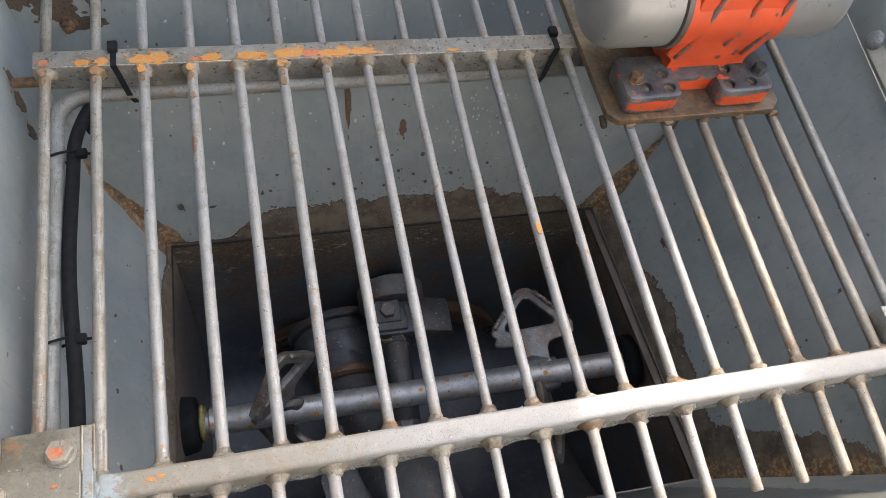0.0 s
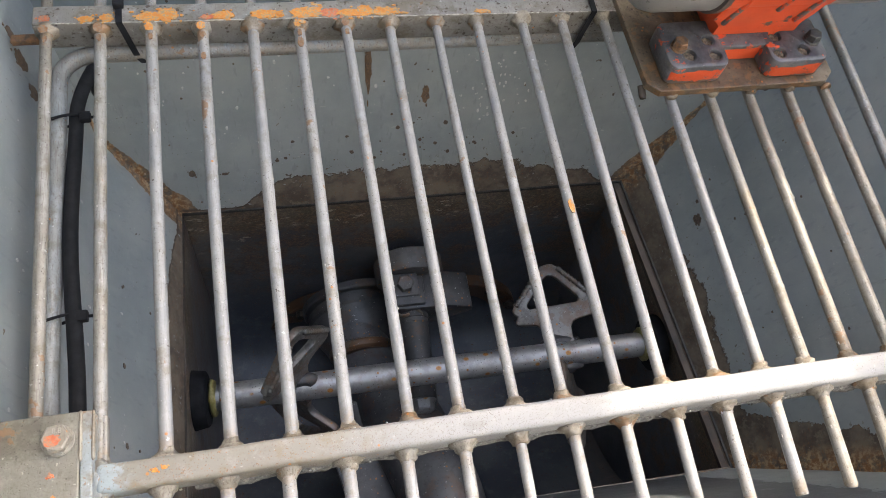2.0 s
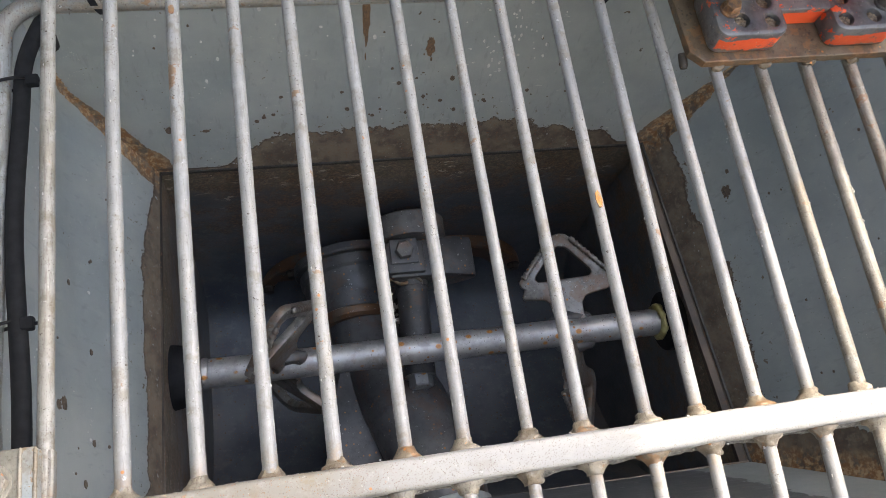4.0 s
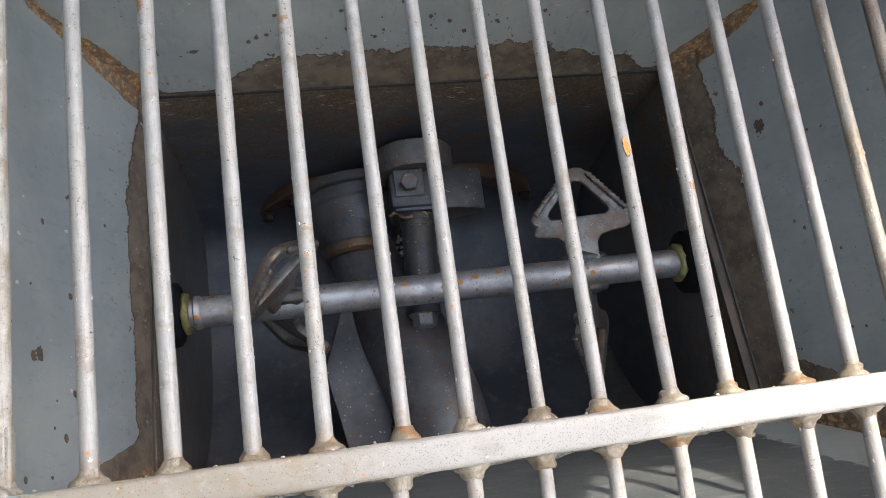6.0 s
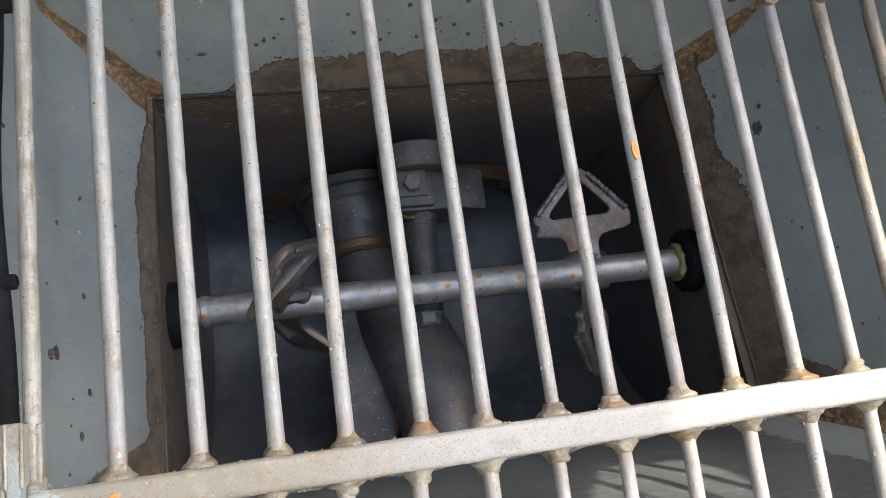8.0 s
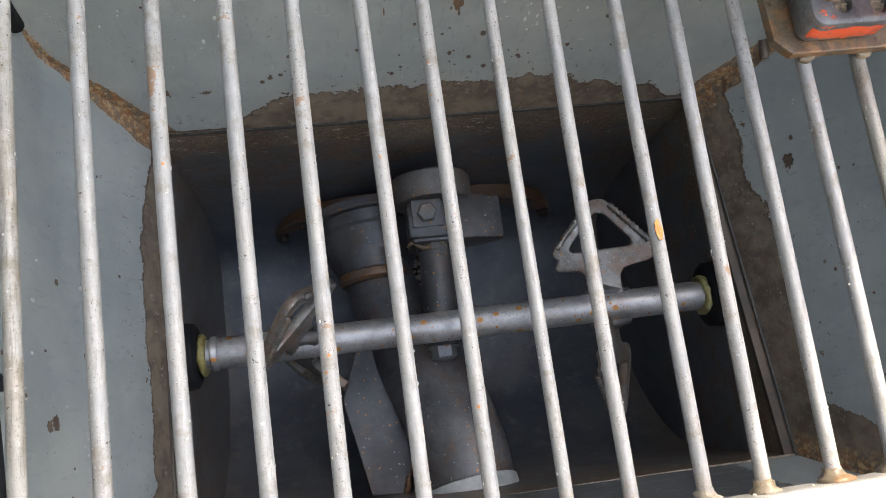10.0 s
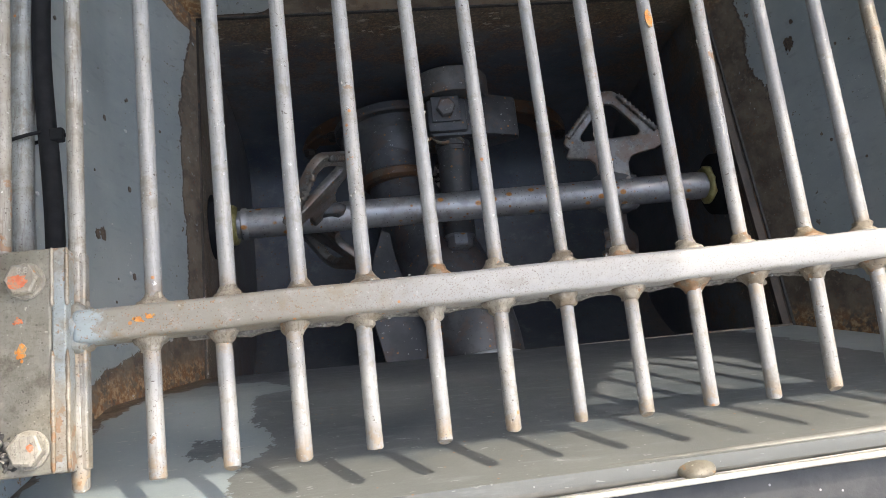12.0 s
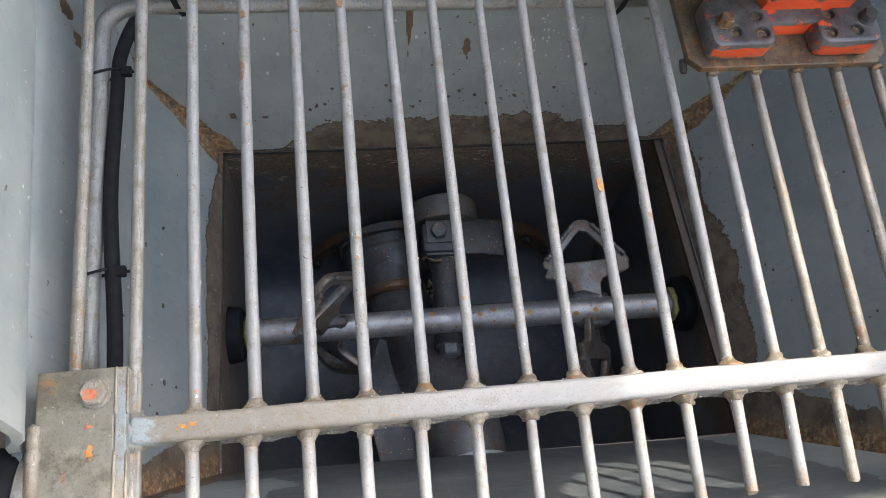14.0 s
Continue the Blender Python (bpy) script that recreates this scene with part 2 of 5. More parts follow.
def bar_steel(name, base, dirt, rust_amount, pitted=0.5, grime=0.0, coarse=0.0, brush=0.55):
    """Dusty grey-painted steel with pits, dirt and specks of rust; grime gathers at the welds and on the bar ends."""
    n = Nodes(name)
    shift = n.add("ShaderNodeVectorMath")
    n.put(shift.inputs[0], n.co)
    comb = n.add("ShaderNodeCombineXYZ", X=n.math("MULTIPLY", n.random(), 9.0), Y=n.math("MULTIPLY", n.random(), 5.0))
    n.put(shift.inputs[1], comb.outputs[0])
    co = shift.outputs[0]
    big, mid, fine = n.noise(9, 4, 0.6, co), n.noise(55, 5, 0.65, co), n.noise(420, 4, 0.7, co)
    colour = n.mix(n.step(big, 0.35, 0.7), base, dirt)
    colour = n.mix(n.math("MULTIPLY", n.step(mid, 0.45, 0.72), 0.6), colour, tuple(min(1, c * 1.4) for c in base))
    colour = n.mix(n.math("MULTIPLY", n.step(fine, 0.5, 0.7), 0.35), colour, tuple(c * 0.55 for c in dirt))
    brushed = n.noise(60, 4, 0.65, n.stretch(9, 0.7, 9))
    colour = n.mix(n.math("MULTIPLY", n.step(brushed, 0.52, 0.64), brush), colour, tuple(c * 0.62 for c in dirt))
    if grime:
        y = n.axis(1)
        wob = n.math("MULTIPLY_ADD", mid, 0.03, y)
        mask = n.math("MAXIMUM", n.near(wob, -0.005, 0.05), n.math("MAXIMUM", n.near(wob, -0.137, 0.03), n.near(wob, 0.58, 0.05)))
        mask = n.math("MULTIPLY", mask, n.step(n.noise(110, 5, 0.7, co), 0.42, 0.56))
        colour = n.mix(n.math("MULTIPLY", mask, grime), colour, n.mix(mid, (0.12, 0.085, 0.055), (0.36, 0.27, 0.18)))
    holes = n.math("MAXIMUM", n.math("MAXIMUM", n.math("MULTIPLY", n.dots(520, 0.25, co), 0.7), n.step(n.noise(330, 2, 0.6, co), 0.69, 0.71)), n.math("MULTIPLY", n.dots(260, 0.16, co), n.step(n.noise(20, 3, 0.6, co), 0.48, 0.56)))
    pits = n.math("MAXIMUM", n.math("MULTIPLY", holes, n.step(big, 0.62 - pitted * 0.4, 0.75 - pitted * 0.4)), n.math("MULTIPLY", n.step(n.noise(190, 3, 0.7, co), 0.655, 0.67), n.step(big, 0.44, 0.58)))
    spread = n.math("MAXIMUM", n.dots(175, 0.19, co), n.math("MULTIPLY", n.dots(95, 0.13, co), 0.9))
    where = coarse if not grime else n.math("MULTIPLY_ADD", n.step(n.math("MULTIPLY_ADD", big, 0.3, n.axis(1)), 0.42, 0.66), 0.8, coarse)
    pits = n.math("MAXIMUM", pits, n.math("MULTIPLY", spread, where))
    if coarse > 0.6:
        bent = n.add("ShaderNodeVectorMath")
        wobble = n.add("ShaderNodeTexNoise", Scale=180.0, Detail=2.0, Vector=co)
        n.put(bent.inputs[0], co)
        n.put(bent.inputs[1], n.add("ShaderNodeMapping", Vector=wobble.outputs["Color"], Scale=(0.006, 0.006, 0.006)).outputs[0])
        large = n.math("MAXIMUM", n.dots(90, 0.26, bent.outputs[0]), n.math("MAXIMUM", n.dots(150, 0.28, bent.outputs[0]), n.dots(60, 0.2, bent.outputs[0])))
        pits = n.math("MAXIMUM", pits, n.math("MULTIPLY", large, n.step(n.noise(12, 3, 0.6, co), 0.36, 0.5)))
    flakes = n.step(n.noise(150, 3, 0.6, co), 0.69, 0.705)
    colour = n.mix(n.math("MULTIPLY", flakes, 0.75), colour, tuple(min(0.7, c * 1.9) for c in base))
    colour = n.mix(n.math("MULTIPLY", pits, 0.9), colour, (0.06, 0.045, 0.035))
    spots = n.step(n.math("MULTIPLY_ADD", mid, 0.5, n.math("MULTIPLY", big, 0.5)), 0.66 - rust_amount, 0.68 - rust_amount)
    colour = n.mix(n.math("MULTIPLY", spots, 0.75), colour, n.mix(fine, (0.14, 0.075, 0.04), (0.3, 0.15, 0.06)))
    stain = n.step(n.noise(32, 6, 0.75, co), 0.57 - rust_amount, 0.66)
    colour = n.mix(n.math("MULTIPLY", stain, 0.6), colour, tuple(c * k for c, k in zip(dirt, (0.6, 0.52, 0.42))))
    drops = n.math("MULTIPLY", n.dots(62, 0.12, co), n.step(n.noise(14, 2, 0.5, co), 0.57 - rust_amount, 0.6 - rust_amount))
    colour = n.mix(n.math("MULTIPLY", drops, 0.9), colour, (0.4, 0.15, 0.035))
    height = n.math("ADD", n.math("MULTIPLY", fine, 0.4), n.math("SUBTRACT", n.math("MULTIPLY_ADD", flakes, 0.5, n.math("MULTIPLY", mid, 0.6)), n.math("MULTIPLY", pits, 0.9)))
    return n.finish(colour, n.math("MULTIPLY_ADD", mid, 0.3, 0.3), 0.1, height, 0.5, 0.0012)


def crossbar_steel():
    """Light grey crossbar: beige with dirt and pale blue remnants at one end, pitted in the middle, cleaner at the other end."""
    n = Nodes("crossbar_steel")
    x = n.axis(0)
    big, mid, fine = n.noise(14, 5, 0.65), n.noise(60, 6, 0.7), n.noise(420, 4, 0.7)
    wob = n.math("MULTIPLY_ADD", big, 0.3, x)
    colour = n.mix(n.step(wob, -0.2, 0.05), (0.205, 0.192, 0.166), (0.258, 0.262, 0.267))
    colour = n.mix(n.math("MULTIPLY", n.step(mid, 0.5, 0.7), 0.5), colour, (0.315, 0.311, 0.303))
    colour = n.mix(n.math("MULTIPLY", n.step(n.noise(38, 5, 0.7), 0.54, 0.66), n.step(wob, 0.05, -0.25)), colour, (0.2, 0.165, 0.12))
    blue = n.math("MULTIPLY", n.step(n.math("MULTIPLY_ADD", mid, 0.05, x), -0.425, -0.445), n.step(n.noise(45, 4), 0.4, 0.47))
    colour = n.mix(blue, colour, (0.27, 0.32, 0.34))
    zone = n.math("MULTIPLY", n.step(wob, -0.22, -0.02), n.step(wob, 0.45, 0.25))
    pits = n.math("MULTIPLY", n.math("MAXIMUM", n.dots(900, 0.3), n.math("MAXIMUM", n.dots(700, 0.28), n.dots(400, 0.17))), n.math("MULTIPLY_ADD", zone, 0.85, n.math("MULTIPLY", n.step(big, 0.45, 0.6), 0.4)))
    colour = n.mix(pits, colour, n.mix(n.step(wob, -0.1, 0.1), (0.15, 0.095, 0.055), (0.1, 0.08, 0.065)))
    sandy = n.math("MULTIPLY", n.math("MAXIMUM", n.dots(330, 0.26), n.dots(240, 0.2)), n.step(n.noise(18, 4, 0.65), 0.36, 0.5))
    colour = n.mix(n.math("MULTIPLY", sandy, 0.55), colour, (0.1, 0.085, 0.07))
    cloud = n.step(n.noise(26, 5, 0.7, n.stretch(0.6, 1.4, 1.4)), 0.54, 0.66)
    colour = n.mix(n.math("MULTIPLY", cloud, 0.3), colour, (0.17, 0.155, 0.132))
    flakes = n.step(n.noise(220, 3, 0.6), 0.69, 0.7)
    colour = n.mix(n.math("MULTIPLY", flakes, 0.25), colour, (0.55, 0.54, 0.52))
    drops = n.math("MULTIPLY", n.dots(80, 0.16), n.step(n.noise(16, 2), 0.5, 0.55))
    colour = n.mix(n.math("MULTIPLY", drops, n.step(wob, 0.1, -0.1)), colour, (0.42, 0.17, 0.05))
    rusty = n.math("MULTIPLY", n.math("MAXIMUM", n.step(n.noise(150, 5, 0.75), 0.62, 0.65), n.math("MAXIMUM", n.step(n.noise(62, 5, 0.75), 0.66, 0.69), n.dots(420, 0.28))), n.step(n.math("MULTIPLY_ADD", mid, 0.2, wob), 0.14, -0.12))
    colour = n.mix(n.math("MULTIPLY", rusty, 0.75), colour, n.mix(n.step(fine, 0.4, 0.6), (0.13, 0.075, 0.04), (0.3, 0.135, 0.05)))
    height = n.math("ADD", n.math("MULTIPLY", fine, 0.35), n.math("SUBTRACT", n.math("MULTIPLY", mid, 0.6), pits))
    return n.finish(colour, n.math("MULTIPLY_ADD", mid, 0.3, 0.3), 0.1, height, 0.45, 0.0012)


def trough_steel():
    """Scoured trough plate: blue-black base tinted for haze, brown rust and pale scuffs under the throat's edge, specks
    of rust.
    """
    n = Nodes("trough_steel")
    z, x = n.axis(2), n.axis(0)
    big, mid, fine = n.noise(6, 5), n.noise(30, 6, 0.7), n.noise(200, 4, 0.7)
    # the blue of this base colour holds the haze over the dark trough
    colour = n.mix(n.step(big, 0.35, 0.65), (0.076, 0.085, 0.101), (0.138, 0.145, 0.154))
    colour = n.mix(n.math("MULTIPLY", n.step(mid, 0.52, 0.7), 0.5), colour, (0.2, 0.205, 0.21))
    wob = n.math("MULTIPLY_ADD", mid, 0.08, n.math("MULTIPLY_ADD", big, 0.06, z))
    brown = n.step(wob, 0.69, 0.74)
    colour = n.mix(brown, colour, n.mix(n.step(fine, 0.4, 0.65), (0.12, 0.108, 0.092), (0.26, 0.205, 0.155)))
    # rust brown at both ends, lightened to make up for missing light
    ends = n.step(n.math("MULTIPLY_ADD", mid, 0.2, n.math("ABSOLUTE", n.math("ADD", x, 0.035))), 0.5, 0.6)
    colour = n.mix(n.math("MULTIPLY", ends, 0.75), colour, n.mix(mid, (0.115, 0.108, 0.1), (0.25, 0.2, 0.155)))
    patch = n.math("MULTIPLY", n.step(n.noise(13, 6, 0.75), 0.46, 0.6), n.step(z, 0.2, 0.5))
    colour = n.mix(n.math("MULTIPLY", patch, 0.75), colour, n.mix(n.step(fine, 0.4, 0.65), (0.075, 0.052, 0.036), (0.24, 0.135, 0.072)))
    colour = n.mix(n.math("MULTIPLY", n.math("MULTIPLY", n.dots(80, 0.22), n.step(mid, 0.42, 0.5)), 0.8), colour, (0.13, 0.075, 0.042))
    moss = n.math("MULTIPLY", n.step(n.noise(55, 5, 0.75), 0.5, 0.6), n.step(wob, 0.66, 0.74))
    colour = n.mix(n.math("MULTIPLY", moss, 0.5), colour, (0.11, 0.1, 0.07))
    scuff = n.math("MULTIPLY", n.step(n.noise(46, 5, 0.75, n.stretch(0.6, 1.6, 1.6)), 0.612, 0.63), n.math("MULTIPLY_ADD", n.step(wob, 0.6, 0.72), 0.85, 0.12))
    scuff = n.math("MULTIPLY", scuff, n.step(n.noise(10, 4, 0.6), 0.44, 0.58))
    colour = n.mix(scuff, colour, (0.52, 0.47, 0.4))
    colour = n.mix(n.math("MULTIPLY", n.dots(150, 0.2), 0.8), colour, (0.24, 0.1, 0.04))
    colour = n.mix(n.math("MULTIPLY", n.dots(210, 0.17), 0.5), colour, (0.3, 0.31, 0.32))
    height = n.math("ADD", n.math("MULTIPLY", fine, 0.4), mid)
    return n.finish(colour, n.math("MULTIPLY_ADD", mid, 0.35, 0.27), 0.1, height, 0.4, 0.002)


def worn_casting(name, a, b, metal, rust, rough=0.42, drops=0.0):
    """Scoured machine steel with soft shine and orange rust drops."""
    n = Nodes(name)
    big, mid, fine = n.noise(11, 5), n.noise(48, 6, 0.7), n.noise(300, 4, 0.7)
    colour = n.mix(n.step(big, 0.3, 0.7), a, b)
    colour = n.mix(n.math("MULTIPLY", n.step(mid, 0.5, 0.64), min(0.6, rust * 1.1)), colour, tuple(c * 0.45 for c in a))
    film = n.step(n.noise(17, 5, 0.7), 0.6 - rust * 0.25, 0.68 - rust * 0.25)
    colour = n.mix(n.math("MULTIPLY", film, rust), colour, n.mix(mid, (0.09, 0.05, 0.03), (0.24, 0.11, 0.045)))
    colour = n.mix(n.math("MULTIPLY", n.math("MULTIPLY", n.dots(75, 0.21), n.step(big, 0.38, 0.5)), 0.9), colour, (0.36, 0.15, 0.045))
    colour = n.mix(n.math("MULTIPLY", n.dots(170, 0.2), 0.8), colour, (0.05, 0.04, 0.035))
    colour = n.mix(n.math("MULTIPLY", n.step(n.noise(130, 3, 0.6), 0.68, 0.69), 0.5), colour, (0.5, 0.5, 0.49))
    if drops:
        wide = n.math("MULTIPLY", n.dots(52, 0.3, n.stretch(0.8, 1.0, 1.0)), n.step(n.noise(5, 3), 0.62 - drops, 0.66 - drops))
        colour = n.mix(wide, colour, n.mix(n.step(fine, 0.4, 0.6), (0.36, 0.14, 0.035), (0.5, 0.22, 0.05)))
        rough = n.math("MULTIPLY_ADD", n.step(mid, 0.4, 0.6), 0.22, rough)
        metal = n.math("MULTIPLY", n.math("SUBTRACT", 1.0, wide), metal)
    else:
        rough = n.math("MULTIPLY_ADD", mid, 0.3, rough - 0.12)
    height = n.math("MULTIPLY_ADD", fine, 0.3, mid)
    return n.finish(colour, rough, metal, height, 0.35, 0.0018)


def dark_steel(name, a, b, rough=0.45, metal=0.4, rust=0.1, scale=18):
    """Abraded dark steel with films of cement and rust."""
    n = Nodes(name)
    big, mid, fine = n.noise(scale * 0.5, 5), n.noise(scale * 2.5, 6, 0.65), n.noise(scale * 16, 4, 0.7)
    colour = n.mix(n.step(big, 0.3, 0.7), a, b)
    colour = n.mix(n.math("MULTIPLY", n.step(mid, 0.58, 0.74), rust * 4), colour, (0.17, 0.075, 0.03))
    colour = n.mix(n.math("MULTIPLY", n.dots(scale * 12, 0.22), 0.7), colour, (0.22, 0.12, 0.06))
    height = n.math("ADD", n.math("MULTIPLY", fine, 0.3), mid)
    return n.finish(colour, n.math("MULTIPLY_ADD", mid, 0.3, rough - 0.12), metal, height, 0.35, 0.002)


def chipped(name, paint, under, amount, rough=0.4, scale=30):
    """Paint flaked off dark casting."""
    n = Nodes(name)
    big, mid, fine = n.noise(scale * 0.45, 5), n.noise(scale, 6, 0.7), n.noise(scale * 12, 4)
    mask = n.step(n.math("MULTIPLY_ADD", mid, 0.55, n.math("MULTIPLY", big, 0.45)), amount - 0.006, amount + 0.006)
    tint = n.mix(n.step(big, 0.3, 0.7), paint, tuple(c * 0.8 for c in paint))
    ground = n.mix(fine, under, tuple(c * 1.8 for c in under))
    height = n.math("ADD", mask, n.math("MULTIPLY", fine, 0.3))
    return n.finish(n.mix(mask, ground, tint), n.math("MULTIPLY_ADD", mid, 0.2, rough), 0.0, height, 0.5, 0.001)


def foot_casting():
    """Dark casting with worn edges; orange paint is left in ragged patches on the front faces and in scraps on top."""
    n = Nodes("motor_foot_casting")
    y, z = n.axis(1), n.axis(2)
    big, mid, fine = n.noise(22, 5, 0.65), n.noise(70, 6, 0.7), n.noise(380, 4, 0.7)
    colour = n.mix(n.step(big, 0.35, 0.65), (0.06, 0.062, 0.068), (0.13, 0.135, 0.145))
    colour = n.mix(n.math("MULTIPLY", n.step(mid, 0.5, 0.66), 0.6), colour, (0.035, 0.032, 0.031))
    colour = n.mix(n.math("MULTIPLY", n.step(n.noise(48, 5, 0.7), 0.56, 0.68), 0.6), colour, (0.2, 0.165, 0.125))
    front = n.step(n.math("MULTIPLY_ADD", mid, 0.004, y), 0.4015, 0.4005)
    band = n.math("MULTIPLY_ADD", big, 0.018, n.math("MULTIPLY_ADD", mid, 0.016, n.math("ABSOLUTE", n.math("SUBTRACT", z, 1.337))))
    front = n.math("MULTIPLY", front, n.math("MULTIPLY", n.step(band, 0.0262, 0.0257), n.step(n.noise(38, 5, 0.7), 0.4, 0.41)))
    scraps = n.step(n.math("MULTIPLY_ADD", mid, 0.55, n.math("MULTIPLY", n.noise(16, 4), 0.45)), 0.575, 0.58)
    paint = n.math("MAXIMUM", front, scraps)
    colour = n.mix(paint, colour, n.mix(fine, (0.55, 0.07, 0.025), (0.7, 0.105, 0.035)))
    specks = n.math("MULTIPLY", n.dots(230, 0.17), n.step(mid, 0.45, 0.55))
    colour = n.mix(n.math("MULTIPLY", specks, 0.7), colour, (0.4, 0.38, 0.35))
    rough = n.math("MULTIPLY_ADD", mid, 0.35, 0.2)
    return n.finish(colour, rough, 0.15, n.math("ADD", n.math("MULTIPLY_ADD", paint, 0.8, mid), n.math("MULTIPLY", fine, 0.4)), 0.5, 0.0012)


def plain(name, a, b, rough=0.5, metal=0.0, scale=40, bump=0.3):
    n = Nodes(name)
    mid, fine = n.noise(scale, 5, 0.65), n.noise(scale * 9, 4, 0.7)
    return n.finish(n.mix(n.step(mid, 0.3, 0.7), a, b), n.math("MULTIPLY_ADD", mid, 0.25, rough - 0.1), metal, n.math("ADD", mid, n.math("MULTIPLY", fine, 0.4)), bump, 0.001)


def apron_steel():
    """Scoured bare steel with cement film, slate paint left in ragged patches at both ends."""
    n = Nodes("apron_steel")
    x, z = n.axis(0), n.axis(2)
    big, mid, fine, grit = n.noise(6, 5), n.noise(26, 6, 0.65), n.noise(190, 5, 0.7), n.noise(90, 4, 0.65)
    steel = n.mix(n.step(big, 0.3, 0.7), (0.07, 0.086, 0.1), (0.108, 0.122, 0.133))
    steel = n.mix(n.math("MULTIPLY", n.step(mid, 0.5, 0.72), 0.5), steel, (0.2, 0.207, 0.21))
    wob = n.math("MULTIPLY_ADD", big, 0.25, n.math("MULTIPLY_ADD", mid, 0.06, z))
    # darker towards the lower edge, paler towards the rim
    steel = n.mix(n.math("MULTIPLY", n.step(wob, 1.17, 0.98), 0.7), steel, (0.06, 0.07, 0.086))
    steel = n.mix(n.math("MULTIPLY", n.step(wob, 1.35, 1.39), 0.55), steel, (0.165, 0.168, 0.155))
    rub = n.noise(45, 5, 0.65, n.stretch(0.35, 2.0, 2.0))
    steel = n.mix(n.math("MULTIPLY", n.step(rub, 0.52, 0.7), 0.45), steel, (0.2, 0.218, 0.222))
    ragged = n.math("MULTIPLY_ADD", mid, 0.07, n.math("MULTIPLY_ADD", grit, 0.035, n.math("MULTIPLY", fine, 0.014)))
    left = n.math("MULTIPLY_ADD", n.near(z, 0.955, 0.07), 0.03, n.math("MULTIPLY_ADD", n.near(z, 1.16, 0.06), 0.025, n.math("SUBTRACT", -0.436, x)))
    blue_left = n.math("MULTIPLY", n.step(n.math("ADD", left, ragged), -0.0015, 0.0015), n.step(n.math("MULTIPLY_ADD", mid, 0.1, n.math("MULTIPLY_ADD", grit, 0.03, z)), 0.935, 0.938))
    right = n.math("SUBTRACT", x, n.math("MULTIPLY_ADD", n.math("SUBTRACT", z, 0.82), 0.16, 0.43))
    blue_right = n.step(n.math("ADD", right, ragged), -0.0015, 0.0015)
    blue = n.math("MAXIMUM", blue_left, blue_right)
    spot = n.math("ADD", n.math("MULTIPLY", n.near(x, -0.405, 0.05), n.near(z, 1.165, 0.05)), n.math("MULTIPLY", n.math("SUBTRACT", grit, 0.5), 1.6))
    holes = n.math("MAXIMUM", n.step(n.noise(34, 4, 0.6), 0.71, 0.714), n.step(spot, 0.78, 0.8))
    blue = n.math("MULTIPLY", blue, n.math("SUBTRACT", 1.0, holes))
    colour = n.mix(blue, steel, n.mix(big, (0.2, 0.24, 0.262), (0.29, 0.335, 0.355)))
    low, side = n.attribute("edge_low"), n.attribute("edge_side")
    reach = n.math("SUBTRACT", n.math("MULTIPLY_ADD", mid, 0.07, n.math("MULTIPLY", grit, 0.03)), n.math("MULTIPLY_ADD", low, 0.09, side))
    brown = n.math("MULTIPLY", n.step(reach, -0.001, 0.001), n.step(x, 0.3, 0.2))
    colour = n.mix(brown, colour, n.mix(n.step(grit, 0.4, 0.62), (0.065, 0.048, 0.037), (0.15, 0.115, 0.085)))
    specks = n.math("MAXIMUM", n.dots(120, 0.14), n.math("MULTIPLY", n.step(n.noise(85, 3, 0.6, n.stretch(0.6, 2.2, 1.6)), 0.68, 0.7), 0.8))
    colour = n.mix(n.math("MULTIPLY", specks, 0.35), colour, (0.5, 0.51, 0.5))
    colour = n.mix(n.math("MULTIPLY", n.dots(70, 0.1), 0.7), colour, (0.3, 0.14, 0.06))
    return n.finish(colour, n.math("MULTIPLY_ADD", mid, 0.3, 0.28), 0.05, n.math("ADD", blue, n.math("MULTIPLY_ADD", fine, 0.4, n.math("ADD", mid, specks))), 0.4, 0.0015)


PAINT = hopper_paint()
BAR = bar_steel("bar_steel", (0.236, 0.24, 0.246), (0.268, 0.264, 0.256), 0.05, pitted=0.5, grime=0.8)
BAR_BROWN = bar_steel("bar_steel_brown", (0.258, 0.25, 0.225), (0.215, 0.19, 0.155), 0.07, pitted=0.9, grime=0.6, coarse=0.45)
CROSS = crossbar_steel()
CROSS_BACK = bar_steel("crossbar_back_steel", (0.2, 0.2, 0.193), (0.145, 0.125, 0.098), 0.07, pitted=1.1, coarse=0.95, brush=0.08)
BRACKET = bar_steel("bracket_steel", (0.19, 0.183, 0.155), (0.105, 0.093, 0.07), 0.075, pitted=0.7, coarse=0.45, brush=0.08)
LEAF = bar_steel("hinge_leaf_steel", (0.225, 0.268, 0.288), (0.25, 0.215, 0.17), 0.12, pitted=0.8, coarse=0.4, brush=0.08)
RUSTY = bar_steel("rusty_bar_steel", (0.255, 0.25, 0.238), (0.2, 0.178, 0.145), 0.075, pitted=0.95, grime=0.95, coarse=0.55)
PLATE = bar_steel("mount_plate_steel", (0.17, 0.138, 0.098), (0.082, 0.055, 0.034), 0.13, pitted=0.9, coarse=0.8, brush=0.08)
TROUGH = trough_steel()
RIM = dark_steel("rim_steel", (0.028, 0.023, 0.02), (0.075, 0.06, 0.047), 0.5, 0.1, 0.16, 20)
RUSTY_LEDGE = dark_steel("rusty_ledge_steel", (0.05, 0.042, 0.036), (0.12, 0.09, 0.066), 0.45, 0.1, 0.14, 26)
SHAFT = worn_casting("shaft_steel", (0.3, 0.3, 0.303), (0.42, 0.42, 0.423), 0.6, 0.25, 0.32, 0.2)
